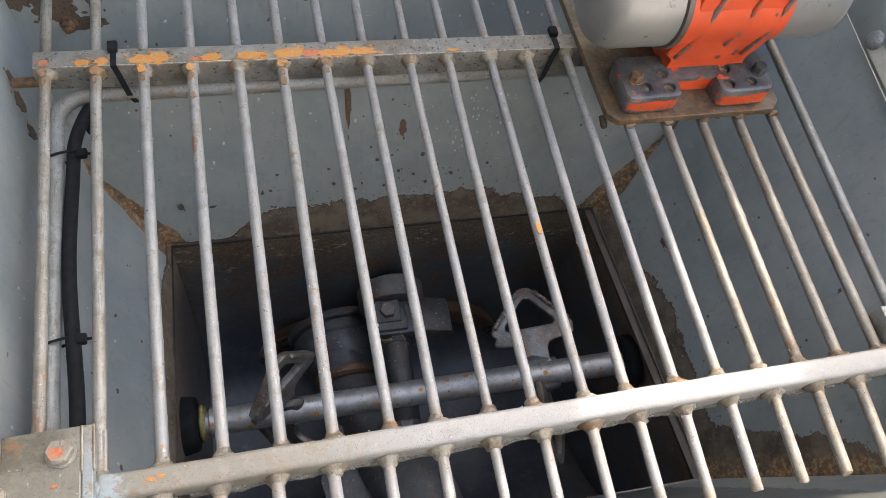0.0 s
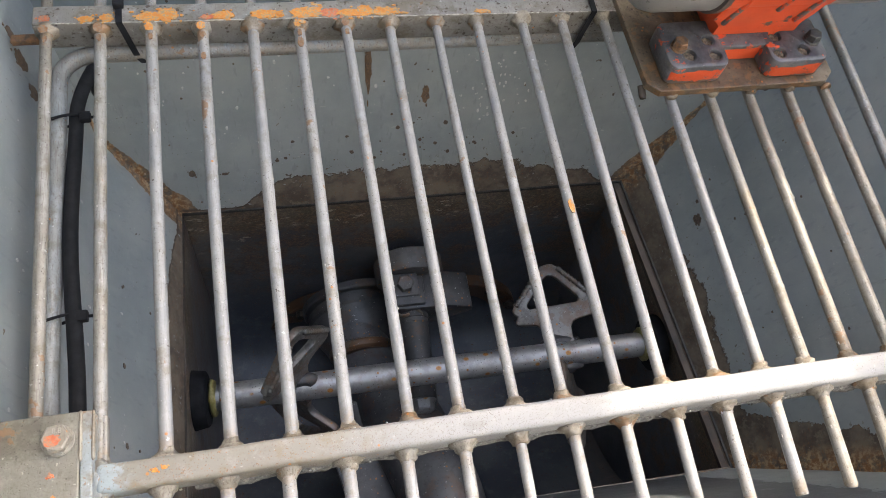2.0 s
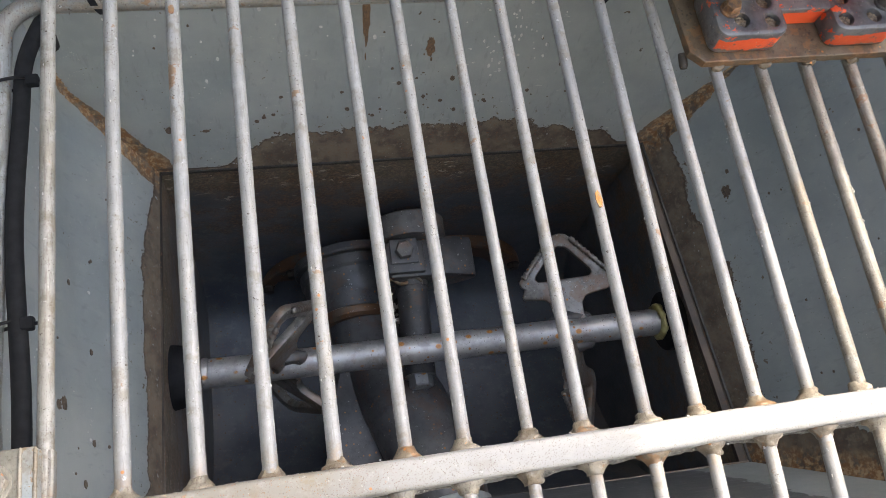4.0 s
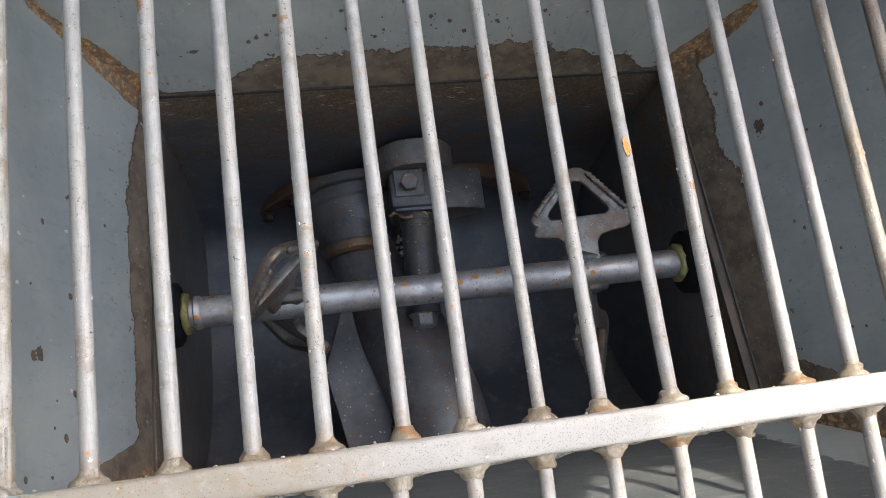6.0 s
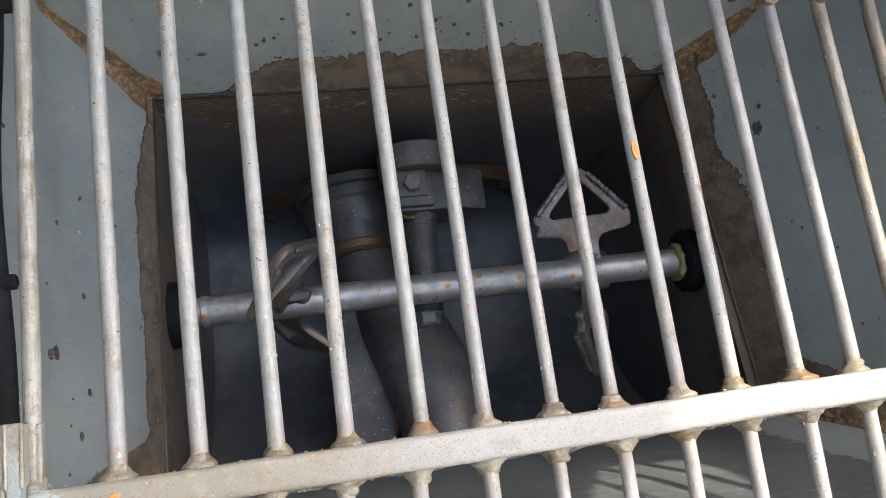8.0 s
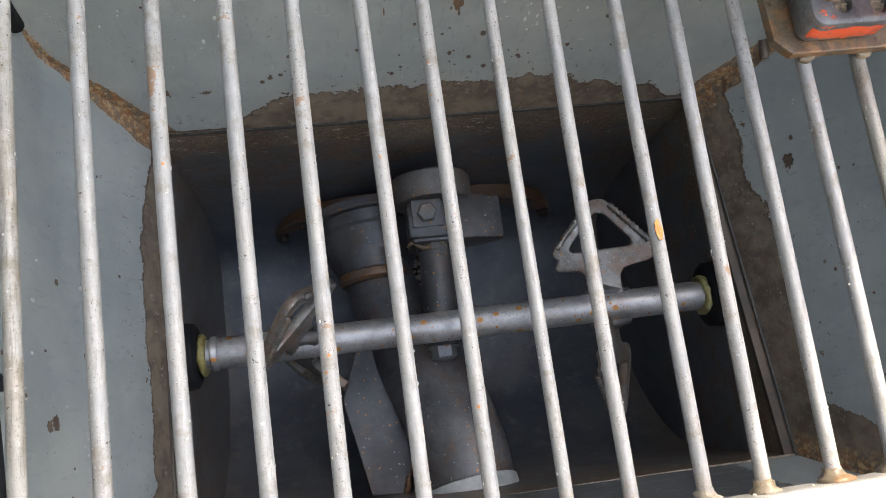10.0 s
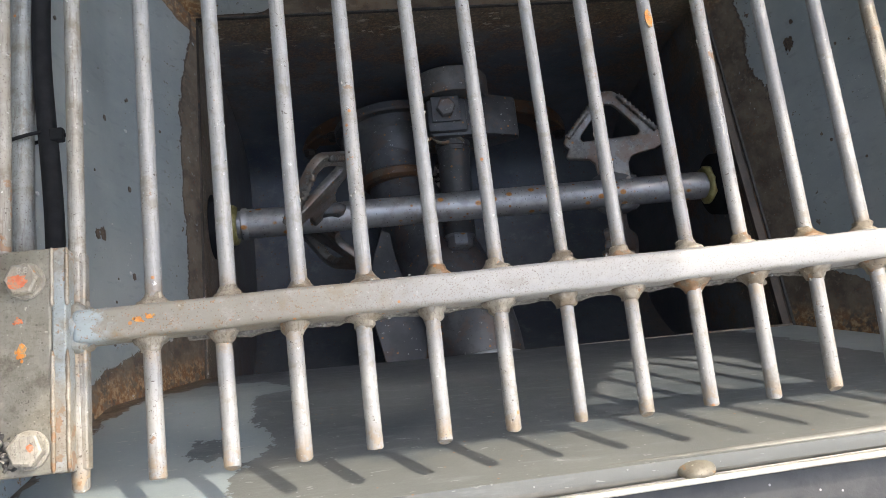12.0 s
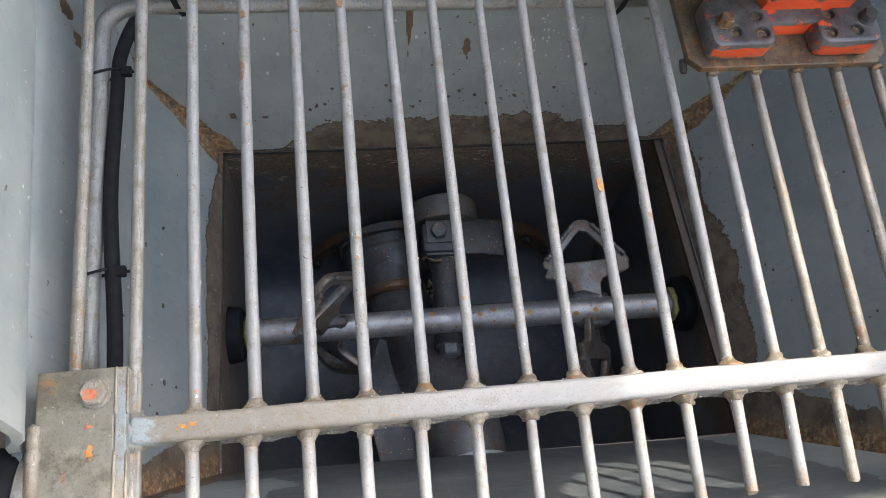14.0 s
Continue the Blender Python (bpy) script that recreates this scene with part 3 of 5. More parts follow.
PADDLE = worn_casting("paddle_steel", (0.14, 0.133, 0.124), (0.255, 0.241, 0.222), 0.45, 0.45, 0.38)
CAST = worn_casting("cast_steel", (0.045, 0.046, 0.05), (0.088, 0.088, 0.09), 0.15, 0.25, 0.4)
RING = worn_casting("rusty_ring_steel", (0.085, 0.072, 0.062), (0.15, 0.11, 0.078), 0.1, 0.85, 0.36)
SHOULDER = worn_casting("shoulder_steel", (0.055, 0.056, 0.06), (0.105, 0.105, 0.106), 0.15, 0.3, 0.36)
BOSS = worn_casting("boss_steel", (0.075, 0.072, 0.07), (0.125, 0.118, 0.112), 0.12, 0.35, 0.42)
PIPE = worn_casting("pipe_steel", (0.075, 0.078, 0.085), (0.14, 0.142, 0.147), 0.2, 0.3, 0.38)
APRON = apron_steel()
MOTOR_GREY = chipped("motor_grey_paint", (0.24, 0.24, 0.238), (0.11, 0.095, 0.08), 0.41, 0.2, 26)
MOTOR_GREY.node_tree.nodes["Principled BSDF"].inputs["Metallic"].default_value = 0.2
ORANGE = chipped("orange_red_paint", (0.66, 0.085, 0.028), (0.07, 0.06, 0.06), 0.42)
RIB = chipped("orange_red_rib_paint", (0.66, 0.085, 0.028), (0.1, 0.09, 0.088), 0.52, 0.4, 60)
FOOT = chipped("foot_casting", (0.66, 0.085, 0.028), (0.056, 0.048, 0.044), 0.57, 0.3)
MOTOR_FOOT = foot_casting()
RUBBER = plain("black_rubber", (0.006, 0.007, 0.009), (0.014, 0.015, 0.018), 0.75, 0.0, 60)
RUBBER.node_tree.nodes["Principled BSDF"].inputs["Specular IOR Level"].default_value = 0.2
n = Nodes("flap_rubber")
mid = n.noise(14, 6, 0.65)
c = n.mix(n.step(mid, 0.4, 0.65), (0.02, 0.021, 0.023), (0.042, 0.043, 0.043))
c = n.mix(n.math("MULTIPLY", n.math("MAXIMUM", n.dots(85, 0.12), n.math("MULTIPLY", n.step(n.noise(70, 3, 0.6, n.stretch(0.5, 2, 1)), 0.71, 0.73), 0.5)), 0.6), c, (0.4, 0.4, 0.39))
FLAP = n.finish(c, 0.5, 0.0, n.math("MULTIPLY_ADD", n.noise(160), 0.4, mid), 0.4, 0.002)
TAR_AND_GAP = plain("dark_grease_and_gap", (0.012, 0.012, 0.012), (0.05, 0.047, 0.043), 0.4, 0.0, 120, 0.9)
GREASE = plain("yellow_grease", (0.2, 0.17, 0.05), (0.33, 0.3, 0.14), 0.35, 0.0, 90, 0.8)
BRASS = plain("rusted_bolt", (0.085, 0.06, 0.046), (0.27, 0.14, 0.065), 0.45, 0.2, 130, 0.9)
GRIT = plain("packed_grit", (0.07, 0.052, 0.038), (0.3, 0.235, 0.165), 0.7, 0.0, 260, 0.9)
BOLT = bar_steel("zinc_bolt", (0.3, 0.285, 0.25), (0.2, 0.18, 0.15), 0.05, pitted=0.6)
def mark_paint(name, a, b, bare):
    """Thin hand-sprayed marking, worn through in flecks."""
    n = Nodes(name)
    mid, fine = n.noise(130, 5, 0.7), n.noise(500, 4, 0.7)
    colour = n.mix(n.step(mid, 0.35, 0.65), a, b)
    colour = n.mix(n.step(n.math("MULTIPLY_ADD", fine, 0.5, n.math("MULTIPLY", mid, 0.5)), 0.5, 0.545), colour, bare)
    return n.finish(colour, 0.55, 0.0, n.math("ADD", mid, fine), 0.5, 0.001)


RED_MARK = mark_paint("red_orange_marking_paint", (0.42, 0.1, 0.045), (0.62, 0.18, 0.075), (0.3, 0.19, 0.13))
YELLOW_MARK = mark_paint("yellow_orange_marking_paint", (0.5, 0.175, 0.032), (0.64, 0.28, 0.048), (0.3, 0.22, 0.13))
STREAK = mark_paint("brown_streak_rust", (0.125, 0.075, 0.042), (0.21, 0.13, 0.075), (0.085, 0.06, 0.044))
SPOT = mark_paint("bare_spot_rust", (0.085, 0.06, 0.044), (0.16, 0.115, 0.08), (0.06, 0.044, 0.034))
RUST_MARK = mark_paint("rust_mark", (0.17, 0.085, 0.04), (0.29, 0.155, 0.075), (0.2, 0.15, 0.11))
LIP = plain("dull_lip_paint", (0.12, 0.122, 0.116), (0.17, 0.17, 0.16), 0.5, 0.05, 35)
CONDUIT = bar_steel("conduit_steel", (0.225, 0.245, 0.255), (0.19, 0.185, 0.168), 0.06, pitted=0.9, grime=0.4, coarse=0.3)
WELD = bar_steel("weld_metal", (0.255, 0.235, 0.2), (0.165, 0.128, 0.088), 0.1, pitted=0.8, coarse=0.3)
DARK_CRUST = plain("dirty_cement_crust", (0.06, 0.055, 0.05), (0.24, 0.23, 0.21), 0.6, 0.0, 260, 0.9)
PALE_CRUMB = plain("pale_crumb", (0.3, 0.29, 0.27), (0.42, 0.41, 0.39), 0.6, 0.0, 200, 0.9)
SCUFF = plain("white_scuff", (0.42, 0.43, 0.43), (0.62, 0.63, 0.62), 0.6, 0.0, 150, 0.5)
CRUST = plain("cement_crust", (0.16, 0.15, 0.13), (0.42, 0.41, 0.38), 0.6, 0.0, 200, 0.9)
OUTLET = plain("pale_blue_outlet_paint", (0.3, 0.34, 0.36), (0.42, 0.46, 0.48), 0.4, 0.0, 40)
GRAVEL = plain("pale_gravel", (0.4, 0.36, 0.32), (0.62, 0.58, 0.53), 0.7, 0.0, 60)
STRIP = plain("bright_rim_paint", (0.35, 0.35, 0.325), (0.43, 0.43, 0.4), 0.4, 0.1, 50)
SKY_BLOCKER = plain("sky_blocker_paint", (0.06, 0.06, 0.065), (0.09, 0.09, 0.095), 0.6, 0.0, 6)
BOUNCE = plain("bounce_wall_paint", (0.76, 0.75, 0.72), (0.82, 0.81, 0.79), 0.7, 0.0, 3)
SUN_BLOCKER = plain("sun_blocker_paint", (0.55, 0.54, 0.52), (0.62, 0.61, 0.58), 0.6, 0.0, 6)

# ---- the hopper ----
RIM_Z, FOLD_Z = 0.745, 1.31
LOW = {"bl": (-0.472, 0.597), "br": (0.43, 0.582), "fr": (0.467, -0.035), "fl": (-0.488, -0.013)}
MIDDLE = {"bl": (-0.578, 0.648, 0.945), "br": (0.55, 0.629, 0.938), "fl": (-0.548, -0.063, 1.02)}
HIGH = {"bl": (-0.625, 0.738), "br": (0.735, 0.728), "fr": (0.62, -0.19), "fl": (-0.588, -0.19)}


def ramp(v, a, b):
    """0 at a, 1 at b, eased."""
    t = min(1.0, max(0.0, (v - a) / (b - a)))
    return t * t * (3 - 2 * t)


def corner(c, v, top):
    """A point on a corner seam of the hopper, which bends once on its way up."""
    z = RIM_Z + (top - RIM_Z) * v
    low, high = Vector((*LOW[c], RIM_Z)), Vector((*HIGH[c], top))
    if c in MIDDLE:
        mid = Vector(MIDDLE[c])
        low, high = (low, mid) if z < mid.z else (mid, high)
    return low.lerp(high, (z - low.z) / (high.z - low.z))


def wall(name, a, b, worn, material=PAINT, nu=60, nv=36, thick=0.012, top=FOLD_Z):
    """A sloping hopper side between two corners, as a sheet with thickness, that knows how far each point lies from its edges."""
    A, B = Vector((*LOW[a], RIM_Z)), Vector((*LOW[b], RIM_Z))
    C, D = Vector((*HIGH[a], top)), Vector((*HIGH[b], top))
    normal = (B - A).cross(C - A).normalized()
    bm = bmesh.new()
    low, side, lim = (bm.verts.layers.float.new(k) for k in ("edge_low", "edge_side", "worn"))
    sheets = []
    for off in (0.0, thick):
        rows = []
        for j in range(nv + 1):
            v = j / nv
            P, Q = corner(a, v, top), corner(b, v, top)
            row = []
            for i in range(nu + 1):
                u = i / nu
                vert = bm.verts.new(P.lerp(Q, u) + normal * off)
                vert[low] = v * (C - A).length
                vert[side] = min(u, 1 - u) * (Q - P).length
                vert[lim] = worn(u)
                row.append(vert)
            rows.append(row)
        sheets.append(rows)
    f, g = sheets
    for j in range(nv):
        for i in range(nu):
            bm.faces.new((f[j][i], f[j][i + 1], f[j + 1][i + 1], f[j + 1][i]))
            bm.faces.new((g[j][i], g[j + 1][i], g[j + 1][i + 1], g[j][i + 1]))
    for i in range(nu):
        bm.faces.new((f[0][i], g[0][i], g[0][i + 1], f[0][i + 1]))
        bm.faces.new((f[nv][i], f[nv][i + 1], g[nv][i + 1], g[nv][i]))
    bmesh.ops.recalc_face_normals(bm, faces=bm.faces[:])
    return part(name, bm, material, smooth=True, angle=50)


back_wall = tagged(wall("wall_back", "br", "bl", lambda u: 0.015 + 0.085 * ramp(u, 0.06, 0.14) * ramp(u, 0.88, 0.8) + 0.075 * ramp(u, 0.16, 0.34) * ramp(u, 0.84, 0.73)), "slate grey painted steel hopper side, worn brown above the throat", "hopper wall", kind="structure")
left_wall = tagged(wall("wall_left", "bl", "fl", lambda u: 0.03 + 0.065 * ramp(u, 0.04, 0.3) + 0.9 * ramp(u, 0.87, 1.0)), "slate grey painted steel hopper side with rusty lower edge", "hopper wall", kind="structure")
right_wall = tagged(wall("wall_right", "fr", "br", lambda u: 0.1 + 0.06 * ramp(u, 0.75, 0.5) + 0.6 * ramp(u, 0.17, 0.03)), "slate grey painted steel hopper side, worn brown at the throat", "hopper wall", kind="structure")
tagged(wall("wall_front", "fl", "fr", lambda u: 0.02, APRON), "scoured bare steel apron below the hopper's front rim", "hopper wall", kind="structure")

# upper sides that stand on the fold and bend outward or lean inward
for name, a, b, rise, bend in (("wall_upper_left", "bl", "fl", 0.5, (0.1, 0)), ("wall_upper_right", "fr", "br", 0.34, (0.2, 0)), ("wall_upper_back", "br", "bl", 0.24, (0, 0.05))):
    bm = bmesh.new()
    low, side, lim = (bm.verts.layers.float.new(k) for k in ("edge_low", "edge_side", "worn"))
    p, q = Vector((*HIGH[a], FOLD_Z + 0.002)), Vector((*HIGH[b], FOLD_Z + 0.002))
    if b == "fl":
        q = p.lerp(q, (p.y + 0.03) / (p.y - q.y))  # ends where the hinge pipe begins
    along = (q - p).normalized()
    away = Vector((along.y, -along.x, 0))
    away = away if away.dot((p + q) / 2) > 0 else -away
    sheets = []
    for off in (0.0, 0.012):
        rows = []
        for j in range(15):
            t = j / 14
            lean = 0.12 * t + 0.88 * ramp(t, 0.1, 1.3)
            if b == "fl":
                lean = 0.24 * ramp(t, 0.02, 0.2) + 0.76 * t  # this side leans inward above its fold
            push = Vector((*bend, 0)) * lean + Vector((0, 0, rise * t)) + away * off
            rows.append([bm.verts.new(p.lerp(q, k / 8) + push) for k in range(9)])
        sheets.append(rows)
    f, g = sheets
    for j in range(14):
        for k in range(8):
            bm.faces.new((f[j][k], f[j][k + 1], f[j + 1][k + 1], f[j + 1][k]))
            bm.faces.new((g[j][k], g[j + 1][k], g[j + 1][k + 1], g[j][k + 1]))
        for k in (0, 8):
            bm.faces.new((f[j][k], f[j + 1][k], g[j + 1][k], g[j][k]))
    for j in (0, 14):
        for k in range(8):
            bm.faces.new((f[j][k], g[j][k], g[j][k + 1], f[j][k + 1]))
    bmesh.ops.recalc_face_normals(bm, faces=bm.faces[:])
    for v in bm.verts:
        v[low], v[side], v[lim] = 1.0, 1.0, 0.0
    upper = tagged(part(name, bm, PAINT, smooth=True, angle=50), "smooth slate grey painted upper hopper side", "hopper wall", kind="structure")
    upper_left = upper if b == "fl" else upper_left

plate_m = Matrix.Translation((0.708, 0.47, 1.338)) @ Matrix((Vector((0.109, 0.994, 0)), Vector((0.505, -0.055, 0.861)), Vector((-0.856, 0.094, 0.509)))).transposed().to_4x4()
cover = thing("cover_plate", "pale grey riveted cover plate on the hopper side", "plate")
bm = bmesh.new()
outline(bm, [(-0.5, -0.018), (0.012, -0.018), (0.03, 0.0), (0.022, 0.22), (-0.5, 0.22)], [], 0.006, plate_m @ pose(0, 0, 0.004), 0.0015)
part("sheet", bm, STRIP, cover)
for u, v in ((0.018, 0.0), (-0.2, 0.0), (0.014, 0.18)):
    bm = bmesh.new()
    lathe(bm, plate_m @ Vector((u, v, 0.007)), plate_m.to_3x3() @ Vector((0, 0, 1)), [(0, 0.0165), (0.003, 0.016), (0.006, 0.0125), (0.0085, 0.006), (0.009, 0.001)], 24)
    part("rivet", bm, CONDUIT, cover, smooth=True)

# the trough under the throat: back, round bottom and front in one sheet, and the two end plates
bm = bmesh.new()
TURN = pose(0, 0.28, 0, 0, 0, -0.95) @ pose(0, -0.28, 0)
profile = [(0.592, RIM_Z), (0.592, 0.6)] + [(0.284 + 0.308 * (max(0.0, math.cos(a)) ** 0.25 if k <= 12 else math.cos(a)), 0.42 + 0.33 * math.sin(a)) for k, a in enumerate([-math.pi * k / 24 for k in range(25)])] + [(-0.024, 0.6), (-0.024, RIM_Z)]
outer = [(y + (0.01 if y > 0.284 else -0.01), z - (0.01 if z < 0.42 else 0.0)) for y, z in profile]
grid = [[bm.verts.new((x, y, z)) for y, z in line] for line in (profile, outer) for x in [-0.48 + 0.96 * k / 8 for k in range(9)]]
for sheet in (grid[:9], grid[9:]):
    for u, v in zip(sheet, sheet[1:]):
        for k in range(len(profile) - 1):
            bm.faces.new((u[k], v[k], v[k + 1], u[k + 1]))
for k in (0, len(profile) - 1):
    for j in range(8):
        bm.faces.new((grid[j][k], grid[j + 1][k], grid[10 + j][k], grid[9 + j][k]))
bmesh.ops.recalc_face_normals(bm, faces=bm.faces[:])
tagged(part("trough", bm, TROUGH, angle=40), "dark scoured steel mixing trough with a round bottom", "trough", kind="structure").matrix_world = TURN
for name, x0, x1, m in (("trough_end_left", -0.49, -0.478, TURN), ("trough_end_right", 0.0, 0.012, pose(0.4525, 0.28, 0, 0, 0, 3.43) @ pose(0, -0.28, 0))):
    bm = bmesh.new()
    box(bm, (x0, -0.034, 0.08), (x1, 0.605, RIM_Z - 0.002), 0.002)
    tagged(part(name, bm, TROUGH), "dark steel end plate of the mixing trough", "trough", kind="structure").matrix_world = m

# flat strips along the throat's edges
flange = thing("throat_flange", "brown rusty steel strips framing the hopper throat", "flange", kind="structure")
def seam(a, b, s0, s1, z0, z1, material, label=""):
    """A flat strip along one edge of the throat, from s0 to s1 inside it."""
    bm = bmesh.new()
    p, q = Vector((*LOW[a], RIM_Z)), Vector((*LOW[b], RIM_Z))
    d = (q - p).normalized()
    inn = Vector((d.y, -d.x, 0)) * (-1 if b == "fl" else 1)
    vs = [bm.verts.new(v + Vector((0, 0, z))) for z in (z0, z1) for v in (p + inn * s0, q + inn * s0, q + inn * s1, p + inn * s1)]
    for f in ((0, 1, 2, 3), (7, 6, 5, 4), (0, 4, 5, 1), (1, 5, 6, 2), (2, 6, 7, 3), (3, 7, 4, 0)):
        bm.faces.new([vs[k] for k in f])
    bmesh.ops.recalc_face_normals(bm, faces=bm.faces[:])
    return part("strip", bm, material, flange, label)


# the black strips paint the dark of the gap between wall and trough
seam("bl", "br", 0.0, 0.003, -0.005, 0.0015, TAR_AND_GAP, "black strip standing in for the dark gap under the wall")
seam("bl", "fl", 0.0, 0.003, -0.005, 0.0015, RIM)
seam("br", "fr", 0.0, 0.004, -0.006, 0.0015, TAR_AND_GAP, "black strip standing in for the dark gap under the wall")
seam("br", "fr", 0.004, 0.0052, -0.008, -0.0025, PLATE, "pale scratched edge")
seam("br", "fr", 0.0052, 0.019, -0.014, -0.004, RUSTY_LEDGE, "brown rusty ledge")

# ---- the front rim: bright strip, domed rivets, black rubber flap ----
rim = thing("front_rim", "bright painted edge strip with domed rivets on the hopper front", "rim", kind="structure")
rim.matrix_world = pose(0, 0, 0, 0, 0, 0.7)
bm = bmesh.new()
box(bm, (-0.575, -0.2065, 1.278), (0.66, -0.186, 1.306), 0.006, 3)
part("lip", bm, LIP, rim, "dull grey rolled steel lip", smooth=True, angle=50)
bm = bmesh.new()
box(bm, (-0.58, -0.2122, 1.303), (0.70, -0.207, 1.3195), 0.0022, 3)
part("edge_strip", bm, STRIP, rim, "bright off-white edge strip")
for x in (-0.53, -0.253, 0.025, 0.303, 0.58):
    bm = bmesh.new()
    lathe(bm, (x, -0.2, 1.3035), (0, 0.8, 0.6), [(0, 0.0175), (0.0025, 0.0175), (0.0055, 0.0148), (0.008, 0.009), (0.009, 0.002)], 24)
    part("rivet", bm, BRACKET, rim, smooth=True)
flap = thing("rubber_flap", "black rubber flap fixed along the hopper's front rim", "flap")
bm = bmesh.new()
bmesh.ops.create_grid(bm, x_segments=90, y_segments=24, size=1.0, matrix=Matrix.Translation((0.015, -0.3815, 1.298)) @ Matrix.Diagonal((0.765, 0.1685, 1, 1)))
for v in bm.verts:
    v.co.z += 0.004 * noise.noise(v.co * 4) + 0.001 * noise.noise(v.co * 22) - 0.06 * max(0.0, -0.24 - v.co.y) ** 1.2
edge = bmesh.ops.extrude_face_region(bm, geom=bm.faces[:])
bmesh.ops.translate(bm, vec=(0, 0, -0.01), verts=[g for g in edge["geom"] if isinstance(g, bmesh.types.BMVert)])
bmesh.ops.recalc_face_normals(bm, faces=bm.faces[:])
part("sheet", bm, FLAP, flap, smooth=True, angle=40)
bm = bmesh.new()
box(bm, (0.186, -0.285, 1.2945), (0.72, -0.26, 1.3015), 0.002)
part("clamp_strip", bm, LIP, flap, "grey steel clamp strip on the rubber")


# ---- the grate ----
GRATE_Z = 1.30
grate = thing("hopper_grate", "welded steel hopper grate of round bars, dusty grey with rust specks", "grate")


# where each round bar stands at the front crossbar and at the back crossbar
FRONT_X = [-0.549, -0.488, -0.425, -0.361, -0.2985, -0.2405, -0.176, -0.1215, -0.059, -0.0035, 0.062, 0.1165, 0.182, 0.240, 0.2985, 0.3565, 0.4155, 0.476, 0.522]
BACK_X = [-0.555, -0.490, -0.4275, -0.3635, -0.2995, -0.2385, -0.1755, -0.115, -0.0505, 0.0075, 0.0725, 0.1315, 0.1945, 0.257, 0.318, 0.3775, 0.4385, 0.496, 0.5545]


def bar_x(i, y):
    if y < -0.02:  # the stubs in front of the crossbar stand at even steps of their own
        return -0.551 + 0.0611 * i + (y + 0.037) * 0.0071 * (i - 4)
    return FRONT_X[i] + (BACK_X[i] - FRONT_X[i]) * y / 0.56


THICK = {6: 0.0068, 7: 0.0067, 8: 0.006, 9: 0.0066, 10: 0.0068, 11: 0.0068, 12: 0.0068, 13: 0.007, 14: 0.007}


def back_y(x):
    """The front face of the back crossbar, which lies slightly askew."""
    return 0.5607 - 0.0284 * (x + 0.568)


bm = bmesh.new()
box(bm, (-0.4875, -0.034, 1.283), (0.486, -0.006, 1.3205), 0.005, 3)
cuts = [v for k in range(1, 60) for v in bmesh.ops.bisect_plane(bm, geom=bm.verts[:] + bm.edges[:] + bm.faces[:], plane_co=(-0.4875 + 0.9735 * k / 60, 0, 0), plane_no=(1, 0, 0))["geom_cut"]]
for v in bm.verts:
    if abs(v.co.x) < 0.48:
        v.co += Vector((0, noise.noise((v.co.x * 18, 0, v.co.z * 20)) * 0.0009, noise.noise((v.co.x * 18, 5, v.co.y * 40)) * 0.0006))
crossbar = part("front_crossbar", bm, CROSS, grate, "light grey flat front crossbar", smooth=True, angle=35)
rng = random.Random(14)
bm = bmesh.new()
loops = []
for k in range(240):
    x = -0.40 + 0.86 * k / 239
    h = 0.004 + 0.010 * max(0.0, noise.noise((x * 22, 7, 0)) + 0.35) + 0.004 * noise.noise((x * 150, 2, 0))
    d = 0.001 + 0.005 * max(0.0, noise.noise((x * 30, 3, 1)) + 0.3) + 0.002 * abs(noise.noise((x * 190, 3, 1)))
    loops.append([bm.verts.new((x, y, z)) for y, z in ((-0.0325, 1.2915), (-0.0345 - d * 0.6, 1.287), (-0.034 - d, 1.282), (-0.032 - d * 0.6, 1.2815 - h), (-0.028, 1.2815 - h * 0.8), (-0.026, 1.2845))])
for u, v in zip(loops, loops[1:]):
    for k in range(5):
        bm.faces.new((u[k], v[k], v[k + 1], u[k + 1]))
bmesh.ops.recalc_face_normals(bm, faces=bm.faces[:])
part("cement_crust", bm, DARK_CRUST, crossbar, "grey cement crust along the lower edge")
for k in range(70):
    x = rng.uniform(-0.47, 0.48)
    y = rng.choice((-0.0358, -0.0055)) + rng.uniform(-0.001, 0.001)
    bm = bmesh.new()
    q = rng.uniform(0.0005, 0.0013)
    bmesh.ops.create_icosphere(bm, subdivisions=1, radius=q, matrix=Matrix.Translation((x, y, rng.uniform(1.285, 1.292) if y < -0.02 else rng.uniform(1.300, 1.318))) @ Matrix.Diagonal((1.5, 1, 1, 1)))
    part("cement_crumb", bm, PALE_CRUMB, crossbar)
bm = bmesh.new()
bmesh.ops.create_icosphere(bm, subdivisions=4, radius=1.0, matrix=Matrix.Translation((-0.486, -0.02, 1.307)) @ Matrix.Diagonal((0.013, 0.022, 0.0125, 1)))
for v in bm.verts:
    v.co += v.normal * (noise.noise(v.co * 90) * 0.004 + noise.noise(v.co * 260) * 0.0018)
part("weld", bm, LEAF, crossbar, "lumpy painted weld joining crossbar and hinge leaf", smooth=True)
bm = bmesh.new()
box(bm, (-0.570, 0.0, 1.267), (0.24, 0.0305, 1.3125), 0.0025, m=pose(-0.568, 0.5607, 0, 0, 0, -1.627) @ pose(0.568, 0, 0))
back_bar = part("back_crossbar", bm, CROSS_BACK, grate, "grey back crossbar with orange paint and rust")
bm = bmesh.new()
